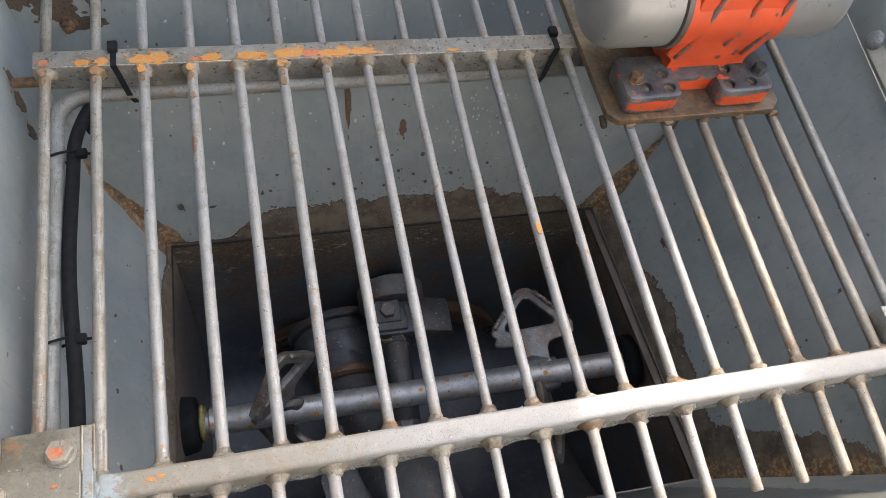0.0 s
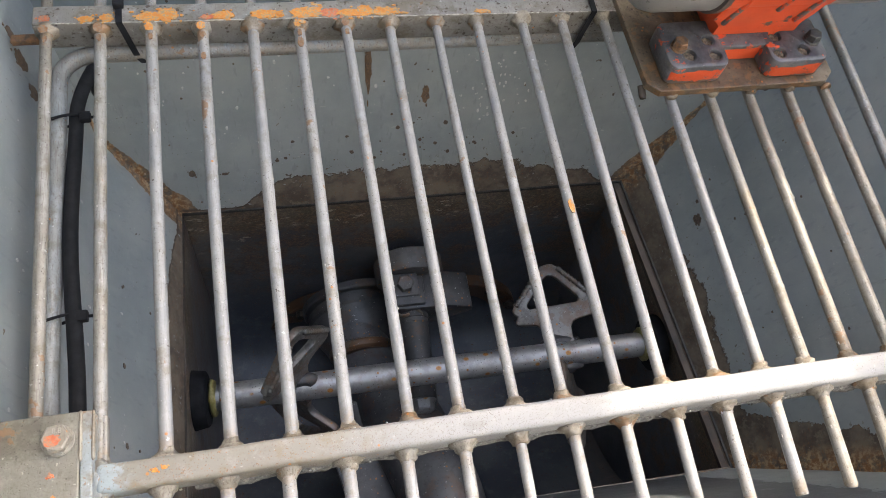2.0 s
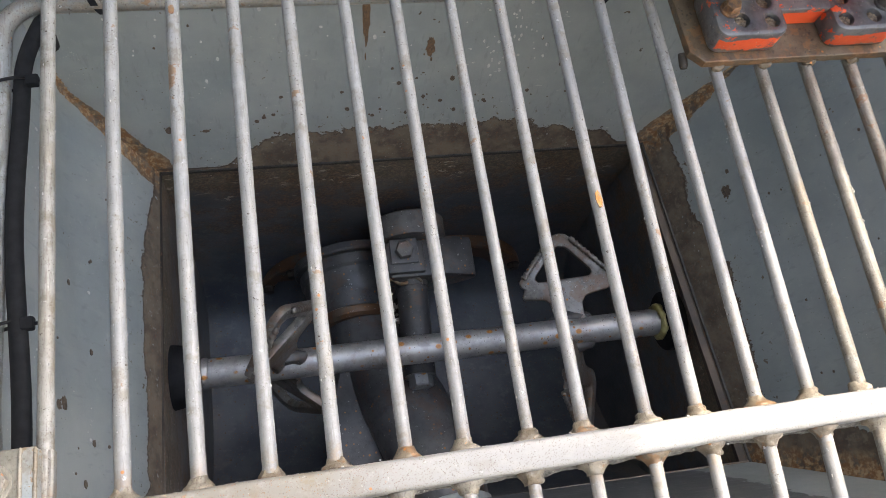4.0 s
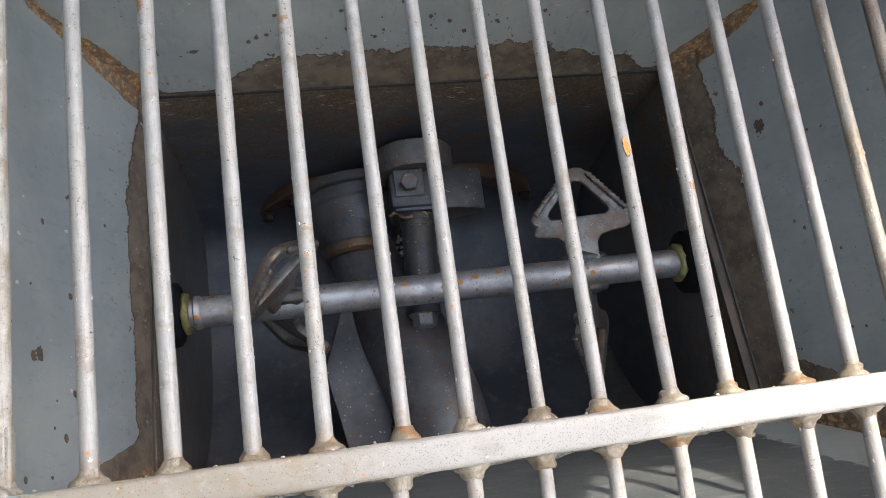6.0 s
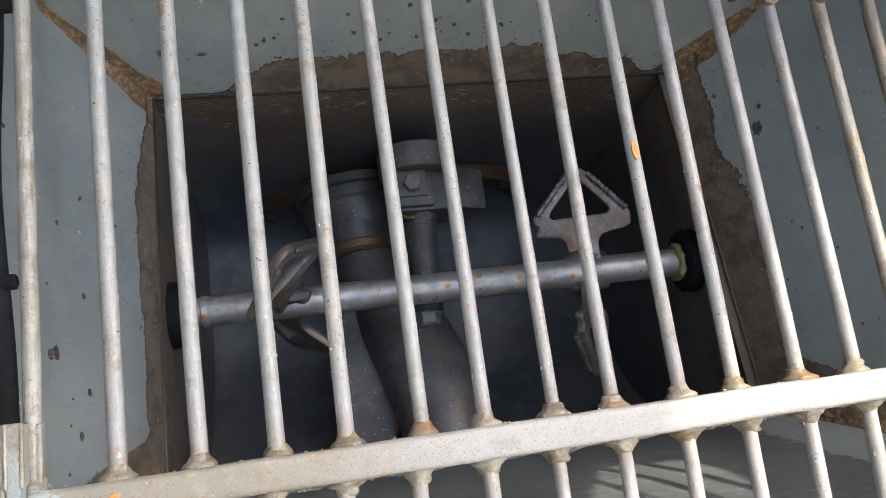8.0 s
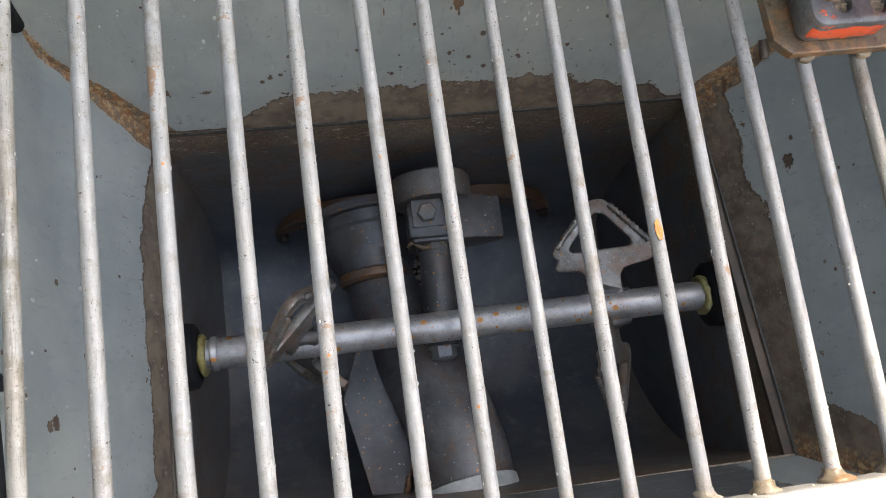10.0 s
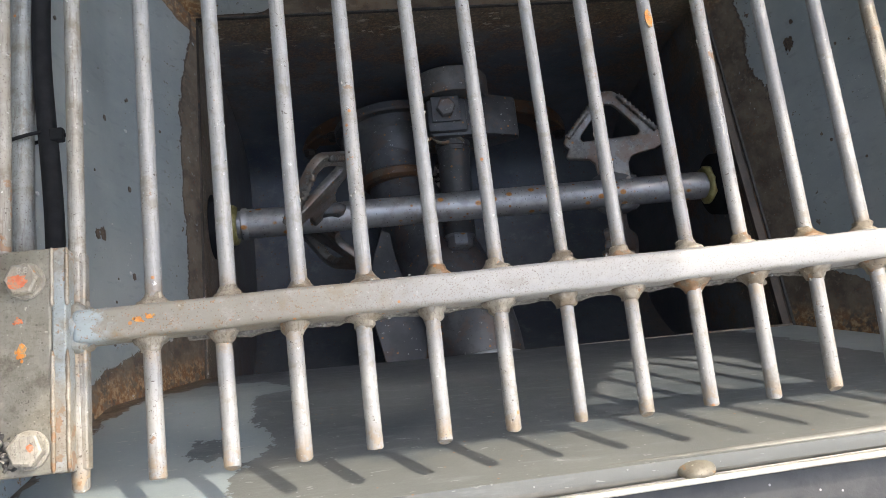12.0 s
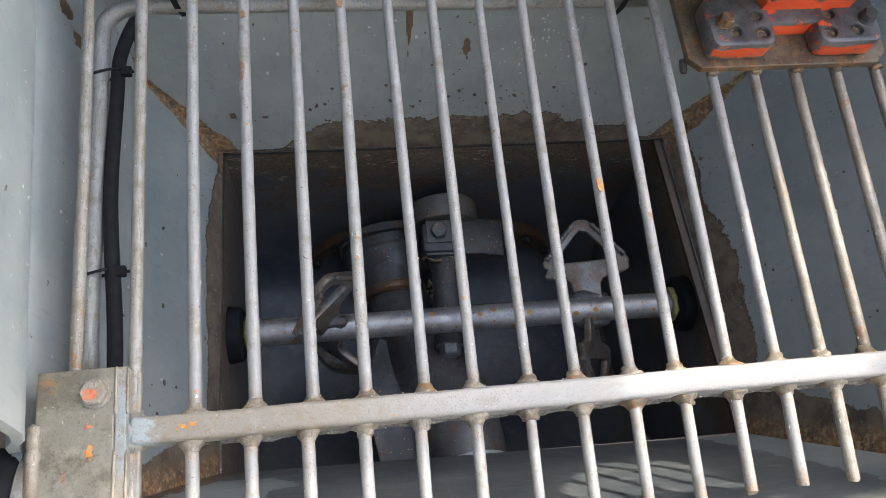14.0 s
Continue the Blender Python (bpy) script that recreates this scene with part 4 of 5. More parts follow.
rings(bm, [(-0.568 + 0.805 * k / 60, back_y(-0.568 + 0.805 * k / 60) + 0.0005, 1.3122 + 0.0003 * noise.noise((k * 0.7, 1, 5))) for k in range(61)], [0.0008 + 0.0005 * abs(noise.noise((k * 0.6, 9, 2))) for k in range(61)], 6)
part("edge_line", bm, CRUST, back_bar, "thin bright line along the upper front edge", smooth=True)
rng = random.Random(4)
for i in range(19):
    under_plate = 13 <= i <= 17
    y1 = 0.42 if under_plate else 0.722
    bm = bmesh.new()
    y0 = (0.02 if i in (0, 18) else -0.1505 + 0.0004 * i) + rng.uniform(-0.001, 0.001)
    pts, rad = [], []
    for k in range(40):
        y = y0 + (y1 - y0) * k / 39
        pts.append((bar_x(i, y) + 0.0006 * math.sin(7 * y + i), y, GRATE_Z + 0.0006 * math.sin(5 * y + 2 * i)))
        rad.append(THICK.get(i, 0.0073) + rng.uniform(-0.00012, 0.00012))
    pts.insert(0, (pts[0][0], y0 - 0.0012, GRATE_Z))
    rad.insert(0, rad[0] - 0.001)
    rings(bm, pts, rad, 14)
    bar = part("bar", bm, BAR_BROWN if under_plate and i > 13 else CONDUIT if i == 18 else RUSTY if i in (0, 1) else BAR, grate, smooth=True, angle=50)
    bm = bmesh.new()
    drips = 34 if i in (15, 16) else 0
    for k in range(drips + (rng.choice((14, 22, 30)) if i < 18 else 10)):
        y = y0 + (y1 - y0) * rng.random()
        a = rng.choice((rng.uniform(150, 200), rng.uniform(20, 160), rng.uniform(-15, 30)))
        q = rng.choice((0.0003, 0.0004, 0.0006, 0.0008, 0.0012))
        if k < drips:  # cement splashed on one flank
            y, a, q = rng.gauss(0.24, 0.05), rng.uniform(-10, 40), rng.uniform(0.0008, 0.0019)
        r = THICK.get(i, 0.0073) + q * 0.1
        at = Vector((bar_x(i, y) + 0.0006 * math.sin(7 * y + i) + r * math.cos(radians(a)), y, GRATE_Z + r * math.sin(radians(a))))
        if abs(y + 0.02) > 0.02:
            bmesh.ops.create_icosphere(bm, subdivisions=1, radius=q, matrix=Matrix.Translation(at) @ Matrix.Diagonal((0.8, rng.uniform(1, 2.2), 0.8, 1)))
    part("cement_spatter", bm, PALE_CRUMB, bar, "pale cement crumbs stuck to the bar")["kind"] = "stuff"
    for y in (() if i in (0, 18) else (-0.035, -0.005)) + (() if i > 12 else (back_y(bar_x(i, 0.55)) - 0.001,)):
        bm = bmesh.new()
        s = -1 if y == -0.035 else 1
        if y > 0.1:
            s = -1
        q = rng.uniform(0.88, 1.12)
        prof = [(-0.004, 0.0148 * q), (0.0005, 0.0142 * q), (0.003, 0.0124 * q), (0.0045, 0.0102), (0.008, 0.0086), (0.0105, 0.0073)]
        lathe(bm, (bar_x(i, y), y, GRATE_Z - 0.001), (0, s, 0), prof, 20)
        for v in bm.verts:
            k = noise.noise(v.co * 150 + Vector((i, 0, 0))) * 0.0036
            v.co += Vector((k, 0, k))
        part("weld", bm, WELD, bar, smooth=True)

# the bolted hinge bracket on the grate's left end
bm = bmesh.new()
box(bm, (-0.578, -0.137, 1.318), (-0.500, 0.047, 1.328), 0.002)
bracket = part("hinge_plate", bm, BRACKET, grate, "dusty steel hinge plate with orange paint marks")
bm = bmesh.new()
box(bm, (-0.4998, -0.137, 1.295), (-0.4885, 0.047, 1.3275), 0.0015)
part("hinge_leaf", bm, LEAF, grate, "hinge leaf with pale blue paint and rust")
for y in (0.02, -0.117):
    bm = bmesh.new()
    hexhead(bm, (-0.5195 if y > 0 else -0.517, y, 1.328), (0, 0, 1), 0.024, 0.010, 0.0155, 0.3 if y > 0 else 0.1)
    bolt = part("bolt", bm, BOLT, bracket, angle=30, smooth=True)
    text = bpy.data.curves.new("marking", "FONT")
    text.body, text.size, text.align_x, text.align_y, text.extrude = "8.8", 0.0075, "CENTER", "CENTER", 0.0005
    mark = bpy.data.objects.new("marking", text)
    scene.collection.objects.link(mark)
    bpy.context.view_layer.update()
    me = bpy.data.meshes.new_from_object(mark.evaluated_get(bpy.context.evaluated_depsgraph_get()))
    bpy.data.objects.remove(mark)
    me.transform(pose(-0.5175, y + 0.0062, 1.3412) if y > 0 else pose(-0.5235, y, 1.3412, 0, 0, 90))
    me.materials.clear()
    me.materials.append(BOLT)
    new("marking", me).parent = bolt
for y0, y1 in ((-0.137, 0.047),):
    bm = bmesh.new()
    box(bm, (0.500, y0, 1.318), (0.578, y1, 1.328), 0.002)
    plate_right = part("hinge_plate", bm, BRACKET, grate, "dusty steel hinge plate")
    bm = bmesh.new()
    box(bm, (0.4875, y0, 1.295), (0.4985, y1, 1.327), 0.002)
    part("hinge_leaf", bm, LEAF, grate, "hinge leaf with pale blue paint and rust")
    for y in (0.02, -0.117):
        bm = bmesh.new()
        hexhead(bm, (0.515, y, 1.328), (0, 0, 1), 0.024, 0.010, 0.0155, 0.2)
        part("bolt", bm, BOLT, plate_right, angle=30, smooth=True)
bm = bmesh.new()
box(bm, (-0.4884, -0.1365, 1.294), (-0.4795, 0.0465, 1.3068), 0.0018)
part("filler_strip", bm, RUSTY, grate, "rusty flat between hinge leaf and bar")
for y0, y1 in ((0.047, -0.003), (-0.04, -0.137)):
    for x, z in ((-0.4878, 1.3268), (-0.4992, 1.3282)):
        bm = bmesh.new()
        rings(bm, [(x + 0.0005 * noise.noise((k * 0.5, x * 90, y0)), y0 + (y1 - y0) * k / 24, z) for k in range(25)], [0.0008] + [0.0019 + 0.0006 * noise.noise((k * 0.8, 2, x * 50)) for k in range(23)] + [0.0008], 8)
        part("weld_ridge", bm, WELD, grate, smooth=True)
bm = bmesh.new()
rings(bm, [(-0.50, -0.137, 1.294), (-0.50, 0.047, 1.294)], [0.01, 0.01], 14)
part("weld_rod", bm, BRACKET, grate, smooth=True, angle=50)

# daubs of orange marking paint
rng = random.Random(21)


def daub(x, y, z, rx, ry, material, owner, seed, axis=(0, 0, 1), flecks=4, sides=48):
    """A thin ragged spot of paint with flecks round it."""
    bm = bmesh.new()
    up = Vector(axis).normalized()
    u = Vector((1, 0, 0)) if abs(up.x) < 0.8 else Vector((0, 1, 0))
    v = up.cross(u).normalized()
    u = v.cross(up)
    dice = random.Random(int(seed * 7) + 5)
    spots = [(0.0, 0.0, rx, ry, sides)]
    for k in range(flecks):
        a, d, q = dice.uniform(0, 6.28), dice.uniform(1.15, 1.7), dice.uniform(0.08, 0.2)
        spots.append((math.cos(a) * rx * d, math.sin(a) * ry * d, rx * q + 0.0004, ry * q + 0.0004, 10))
    for j, (cx, cy, ax, ay, n) in enumerate(spots):
        c = Vector((x, y, z)) + u * cx + v * cy
        ring = []
        for k in range(n):
            a = 2 * math.pi * k / n
            f = 1 + 0.32 * noise.noise((2.4 * math.cos(a) + seed * 3.1 + j, 2.4 * math.sin(a), seed)) + 0.2 * noise.noise((7 * math.cos(a), 7 * math.sin(a) + seed, 3.0 + j)) + 0.14 * noise.noise((17 * math.cos(a), 17 * math.sin(a), seed + j))
            ring.append(c + u * math.cos(a) * ax * f + v * math.sin(a) * ay * f)
        top = [bm.verts.new(p + up * (0.0004 + 0.00012 * (seed % 9))) for p in ring]
        low = [bm.verts.new(p - up * 0.0006) for p in ring]
        bm.faces.new(top)
        for k in range(n):
            bm.faces.new((low[k], low[(k + 1) % n], top[(k + 1) % n], top[k]))
    return part("paint_mark", bm, material, owner, "orange paint mark")


daub(-0.522, 0.0172, 1.3408, 0.0075, 0.0062, RED_MARK, grate, 1, flecks=0)
daub(-0.512, -0.116, 1.3408, 0.0025, 0.0028, RED_MARK, grate, 2, flecks=0)
daub(-0.523, -0.038, 1.3282, 0.0032, 0.0066, YELLOW_MARK, grate, 3)
daub(-0.5255, -0.013, 1.3282, 0.0027, 0.002, RED_MARK, grate, 4)
daub(-0.5475, -0.0625, 1.3282, 0.0022, 0.0042, RUST_MARK, grate, 5)
daub(-0.4235, -0.0185, 1.3208, 0.0033, 0.002, YELLOW_MARK, grate, 6)
daub(-0.4325, -0.02, 1.3208, 0.0028, 0.0026, YELLOW_MARK, grate, 7)
for k, (x, rx, ry) in enumerate(((-0.555, 0.006, 0.008), (-0.505, 0.009, 0.006), (-0.48, 0.008, 0.008), (-0.425, 0.02, 0.009), (-0.405, 0.012, 0.013), (-0.355, 0.008, 0.004), (-0.335, 0.013, 0.008), (-0.283, 0.015, 0.009), (-0.265, 0.008, 0.006), (-0.226, 0.02, 0.012), (-0.195, 0.012, 0.009), (-0.17, 0.014, 0.008), (-0.150, 0.012, 0.011), (-0.12, 0.018, 0.009), (0.015, 0.01, 0.003))):
    daub(x, back_y(x) + 0.003 + 0.6 * ry, 1.3128, rx * 1.08, ry * 0.85, YELLOW_MARK if k % 5 else RED_MARK, grate, 10 + k)
for i, mat in ((0, RUST_MARK), (1, RUST_MARK), (2, YELLOW_MARK), (3, YELLOW_MARK), (5, YELLOW_MARK), (6, RUST_MARK)):
    x = bar_x(i, 0.56)
    daub(x - 0.001, back_y(x) - 0.006, 1.3105, 0.0055, 0.005, mat, grate, 50 + i, (0, -0.5, 0.8), 0)
    daub(x, back_y(x) - 0.02, 1.3078, 0.0028, 0.005, RUST_MARK, grate, 57 + i, flecks=0)
daub(bar_x(10, 0.232) - 0.001, 0.232, 1.3082, 0.0034, 0.0095, YELLOW_MARK, grate, 40, flecks=0)
daub(bar_x(3, 0.50), 0.50, 1.3078, 0.003, 0.006, RUST_MARK, grate, 41, flecks=0)
daub(bar_x(5, 0.515), 0.515, 1.3078, 0.004, 0.008, RUST_MARK, grate, 42, flecks=0)

# the hinge pipe beside the bracket, with its flange and the weld strip on the plate's edge
hinge = thing("hinge_pipe", "black rubber-sleeved hinge pipe with a pale steel flange", "hinge")
bm = bmesh.new()
lathe(bm, (-0.70, -0.09, 1.262), (1, 0, 0), [(0, 0.07), (0.002, 0.073), (0.098, 0.073), (0.104, 0.069)], 48)
part("sleeve", bm, RUBBER, hinge, smooth=True, angle=40)
bm = bmesh.new()
lathe(bm, (-0.5955, -0.09, 1.262), (1, 0, 0), [(0, 0.071), (0.002, 0.074), (0.012, 0.074), (0.014, 0.071)], 48)
part("flange", bm, CONDUIT, hinge, "pale grey steel flange", smooth=True, angle=40)
bm = bmesh.new()
rings(bm, [(-0.5775 + 0.0012 * noise.noise((k * 0.8, 1, 1)), -0.006 - 0.131 * k / 30, 1.3275) for k in range(31)], [0.003] + [0.0074 + 0.0022 * noise.noise((k * 0.7, 4, 2)) for k in range(29)] + [0.003], 12)
part("weld", bm, WELD, hinge, "long pale weld along the plate's edge", smooth=True)
bm = bmesh.new()
bmesh.ops.create_grid(bm, x_segments=56, y_segments=40, size=1.0, matrix=Matrix.Translation((-0.553, -0.1165, 1.3265)) @ Matrix.Diagonal((0.027, 0.02, 1, 1)))
for v in bm.verts:
    u, w = (v.co.x + 0.553) / 0.027, (v.co.y + 0.1165) / 0.02
    f = 1 - math.hypot(u, w) + 0.55 * noise.noise(v.co * 95) + 0.35 * noise.noise(v.co * 240)
    v.co.z += max(-0.003, min(1.0, f) * 0.009 + 0.0035 * noise.noise(v.co * 330))
lump = tagged(part("grease_lump", bm, TAR_AND_GAP, smooth=True), "lumpy dark grease and grit caked beside the hinge bolt", "grease")
lumps = random.Random(8)
for material, count, most in ((DARK_CRUST, 60, 0.0042), (PALE_CRUMB, 16, 0.0013)):
    bm = bmesh.new()
    for k in range(count):
        a, r = lumps.uniform(0, 6.283), math.sqrt(lumps.random()) * 0.9
        q = lumps.uniform(0.4, 1.0) * most
        at = (-0.553 + 0.024 * r * math.cos(a), -0.1165 + 0.017 * r * math.sin(a), 1.3295 + (1 - r) * 0.008)
        bmesh.ops.create_icosphere(bm, subdivisions=2, radius=q, matrix=Matrix.Translation(at) @ Euler((lumps.random() * 6, lumps.random() * 6, 0)).to_matrix().to_4x4() @ Matrix.Diagonal((1.2, 0.9, 0.7, 1)))
    for v in bm.verts:
        v.co += v.normal * noise.noise(v.co * 420) * 0.0012
    part("crumb", bm, material, lump, smooth=True)["kind"] = "stuff"

# stains and bare spots on the hopper sides
BACK_N = (0, -0.98, 0.2)


def bare_spot(owner, x, y, z, r, rz, seed, material=SPOT):
    """A spot of bare rusty steel on a hopper side."""
    ok, at, normal, k = owner.closest_point_on_mesh((x, y, z))
    spot = daub(at.x, at.y, at.z, r, rz, material, owner, seed, normal, 2 if r > 0.005 else 0, 16 if r < 0.004 else 48)
    spot.name, spot["label"] = "bare_spot", "brown bare spot"
    return spot


bpy.context.view_layer.update()
for k, (x, z, rx, rz) in enumerate(((-0.116, 1.06, 0.0055, 0.05), (-0.013, 0.998, 0.007, 0.02), (-0.438, 0.846, 0.006, 0.007), (-0.556, 1.265, 0.034, 0.024), (-0.52, 1.24, 0.03, 0.012), (-0.61, 1.285, 0.03, 0.02), (-0.5, 1.28, 0.012, 0.02), (0.03, 0.93, 0.004, 0.005), (-0.06, 0.925, 0.004, 0.004), (-0.38, 0.84, 0.006, 0.003))):
    bare_spot(back_wall, x, 0.6 + (z - RIM_Z) * 0.2, z, rx, rz, 60 + k, STREAK if k < 2 else SPOT)
for k, (y, z, r) in enumerate(((0.158, 1.003, 0.0088), (0.154, 1.016, 0.006), (0.114, 0.934, 0.0045), (0.016, 1.05, 0.004), (0.33, 0.97, 0.004), (0.06, 0.96, 0.005), (0.24, 0.93, 0.004))):
    bare_spot(left_wall, -0.5, y, z + 0.008, r, r * 0.8, 90 + k)
for k, (y, z, r) in enumerate(((0.555, 1.2, 0.016), (0.58, 1.24, 0.02), (0.6, 1.27, 0.014))):
    bare_spot(left_wall, -0.52, y, z, r * 0.6, r, 100 + k, STREAK)
for k, (y, z, r) in enumerate(((0.416, 0.885, 0.011), (0.45, 0.9, 0.004))):
    bare_spot(right_wall, 0.45, y, z, r, r * 0.8, 110 + k)
rng = random.Random(33)
for k in range(34):  # a burst of white scuffs
    x, z = rng.gauss(0.128, 0.028), rng.gauss(1.02, 0.045)
    bare_spot(back_wall, x, 0.55 + (z - RIM_Z) * 0.24, z, rng.uniform(0.0008, 0.0024), rng.uniform(0.001, 0.0038), 130 + k, SCUFF)["label"] = "white scuff"
for k in range(80):  # white cement splashes on the sides
    r = rng.choice((0.0009, 0.0012, 0.0016, 0.0024))
    bare_spot(back_wall, rng.uniform(-0.5, 0.3), 0.6, rng.uniform(0.95, 1.27), r, r * rng.uniform(0.8, 1.8), 300 + k, SCUFF)["label"] = "white splash"
    bare_spot(upper_left, -0.5, rng.uniform(0.05, 0.7), rng.uniform(1.32, 1.7), r * 0.55, r * 0.55 * rng.uniform(0.8, 2.4), 400 + k, SCUFF)["label"] = "white splash"
    if k % 2:
        bare_spot(left_wall, -0.46, rng.uniform(0.0, 0.55), rng.uniform(0.95, 1.28), r, r * rng.uniform(0.8, 1.8), 500 + k, SCUFF)["label"] = "white splash"
for k in range(46):  # droplets of bare metal over the worn band
    x = rng.uniform(-0.3, 0.26)
    r = rng.choice((0.001, 0.0013, 0.0017, 0.0024, 0.0034))
    bare_spot(back_wall, x, 0.58, 0.865 + abs(rng.gauss(0, 0.035)), r, r * rng.uniform(0.8, 1.3), 170 + k)
for k in range(26):
    z = rng.uniform(0.95, 1.28)
    bare_spot(back_wall, rng.uniform(-0.5, 0.45), 0.55 + (z - RIM_Z) * 0.24, z, rng.uniform(0.001, 0.0026), rng.uniform(0.001, 0.003), 220 + k)
for k in range(16):
    y, r = rng.uniform(0.0, 0.55), rng.uniform(0.0012, 0.0032)
    bare_spot(left_wall, -0.46, y, rng.uniform(0.86, 1.2), r, r, 250 + k)
    bare_spot(right_wall, 0.43, y, rng.uniform(0.86, 1.2), r, r * 0.8, 270 + k)
bm = bmesh.new()
hexhead(bm, (-0.543, 0.7205, 1.233), BACK_N, 0.017, 0.012, 0.014, 0.5)
lathe(bm, (-0.543, 0.7085, 1.2355), BACK_N, [(0, 0.0055), (0.008, 0.0055), (0.009, 0.004)], 14)
tagged(part("wall_bolt", bm, BRASS, smooth=True, angle=30), "rusty bolt and nut on the hopper side", "bolt")

# the mounting plate of the vibrator
bm = bmesh.new()
outer = [(0.213, 0.401), (0.229, 0.3855), (0.480, 0.3845), (0.496, 0.400), (0.502, 0.66), (0.21, 0.66)]
outline(bm, outer, [], 0.012, pose(0, 0, 1.316), 0.0015)
part("mount_plate", bm, PLATE, grate, "rusty brown steel mounting plate")
for k in range(len(FRONT_X)):
    x = bar_x(k, 0.385)
    if 0.225 < x < 0.495:
        bm = bmesh.new()
        bmesh.ops.create_icosphere(bm, subdivisions=3, radius=1.0, matrix=Matrix.Translation((x, 0.3865, 1.3075)) @ Matrix.Diagonal((0.0088, 0.0055, 0.006, 1)))
        for v in bm.verts:
            v.co += v.normal * noise.noise(v.co * 150) * 0.003
        part("weld", bm, PLATE, grate, smooth=True)

for x, r in ((0.2155, 0.0065), (0.404, 0.005)):
    bm = bmesh.new()
    rings(bm, [(x, 0.412, 1.302), (x, 0.398, 1.297), (x, 0.3945, 1.296)], [r * 0.8, r * 0.8, r * 0.6], 14)
    part("stub_end", bm, RIM, grate, "dirty stub end under the mounting plate", smooth=True, angle=40)
bm = bmesh.new()
box(bm, (-0.606, 0.566, 1.268), (-0.566, 0.578, 1.278), 0.002)
part("lug", bm, BRASS, grate, "orange rusty lug at the crossbar's end")

# ---- the vibrator motor ----
motor = thing("vibrator_motor", "orange and grey vibrator motor bolted to the grate, paint flaking", "vibrator motor")
FEET = (((0.2345, 0.321), ((0.267, 0.417), (0.3045, 0.4145), (0.3015, 0.4405))), ((0.384, 0.4705), ((0.4, 0.412), (0.4375, 0.4145), (0.403, 0.4415))))
for (x0, x1), bores in FEET:
    bm = bmesh.new()
    shape = []
    for cx, cy, a0 in ((x1, 0.475, 0), (x0, 0.475, 90), (x0, 0.3955, 180), (x1, 0.3955, 270)):
        for k in range(5):
            a = radians(a0 + 22.5 * k)
            shape.append((cx + 0.013 * (math.cos(a) - (1 if cx == x1 else -1)), cy + 0.013 * (math.sin(a) - (1 if cy > 0.4 else -1))))
    holes = [[(hx + 0.0086 * math.cos(a), hy + 0.0086 * math.sin(a)) for a in [-2 * math.pi * k / 20 for k in range(20)]] for hx, hy in bores]
    outline(bm, shape, holes, 0.0345, pose(0, 0, 1.33975), 0.0035)
    foot = part("foot", bm, MOTOR_FOOT, motor, "dark cast foot with orange paint remnants", smooth=True, angle=40)
    for hx, hy in bores:
        bm = bmesh.new()
        lathe(bm, (hx, hy, 1.324), (0, 0, 1), [(0, 0.0085), (0.0255, 0.0085), (0.027, 0.006), (0.0265, 0.001)], 20)
        for k in range(22):
            a, r = k * 2.4, 0.0066 * math.sqrt((k + 0.5) / 22)
            bmesh.ops.create_icosphere(bm, subdivisions=1, radius=0.0011 + 0.0008 * ((k * 7) % 5) / 4, matrix=Matrix.Translation((hx + r * math.cos(a), hy + r * math.sin(a), 1.351)) @ Matrix.Diagonal((1.2, 0.9, 0.8, 1)))
        part("bore_filling", bm, GRIT, foot, "rusty grit packed in a bore")
bm = bmesh.new()
box(bm, (0.318, 0.431, 1.3225), (0.387, 0.475, 1.3475), 0.002)
part("web", bm, ORANGE, motor, smooth=True, angle=35)
bm = bmesh.new()
box(bm, (0.318, 0.4275, 1.3475), (0.387, 0.475, 1.3565), 0.0025)
part("bridge", bm, MOTOR_FOOT, motor, "dark cast bridge between the feet", smooth=True, angle=35)
for x, mat in ((0.2545, BRASS), (0.4545, CAST)):
    bm = bmesh.new()
    hexhead(bm, (x, 0.43, 1.357), (0, 0, 1), 0.017, 0.011, 0.0115, 0.4)
    part("bolt", bm, mat, motor, angle=30, smooth=True)
AX = Vector((0.0, 0.503, 1.46))
bm = bmesh.new()
lathe(bm, (0.285, AX.y, AX.z), (1, 0, 0), [(0, 0.07), (0.004, 0.079), (0.158, 0.079), (0.162, 0.07)], 40)
part("casing", bm, ORANGE, motor, "orange-red cast casing", smooth=True, angle=35)
bm = bmesh.new()
prof = ((0.449, 1.345), (0.447, 1.372), (0.441, 1.395), (0.432, 1.425), (0.428, 1.46), (0.43, 1.515), (0.45, 1.542), (0.57, 1.542), (0.57, 1.345))
vs = [[bm.verts.new((x + flare * (1 if z < 1.38 else 0), y, z)) for y, z in prof] for x, flare in ((0.297, 0.012), (0.442, -0.004))]
n = len(prof)
for k in range(n):
    bm.faces.new((vs[0][k], vs[1][k], vs[1][(k + 1) % n], vs[0][(k + 1) % n]))
bm.faces.new(vs[0][::-1])
bm.faces.new(vs[1])
bmesh.ops.recalc_face_normals(bm, faces=bm.faces[:])
bmesh.ops.bevel(bm, geom=bm.edges[:], offset=0.004, segments=2, profile=0.5, affect="EDGES")
part("saddle", bm, ORANGE, motor, "orange-red cast saddle", smooth=True, angle=30)
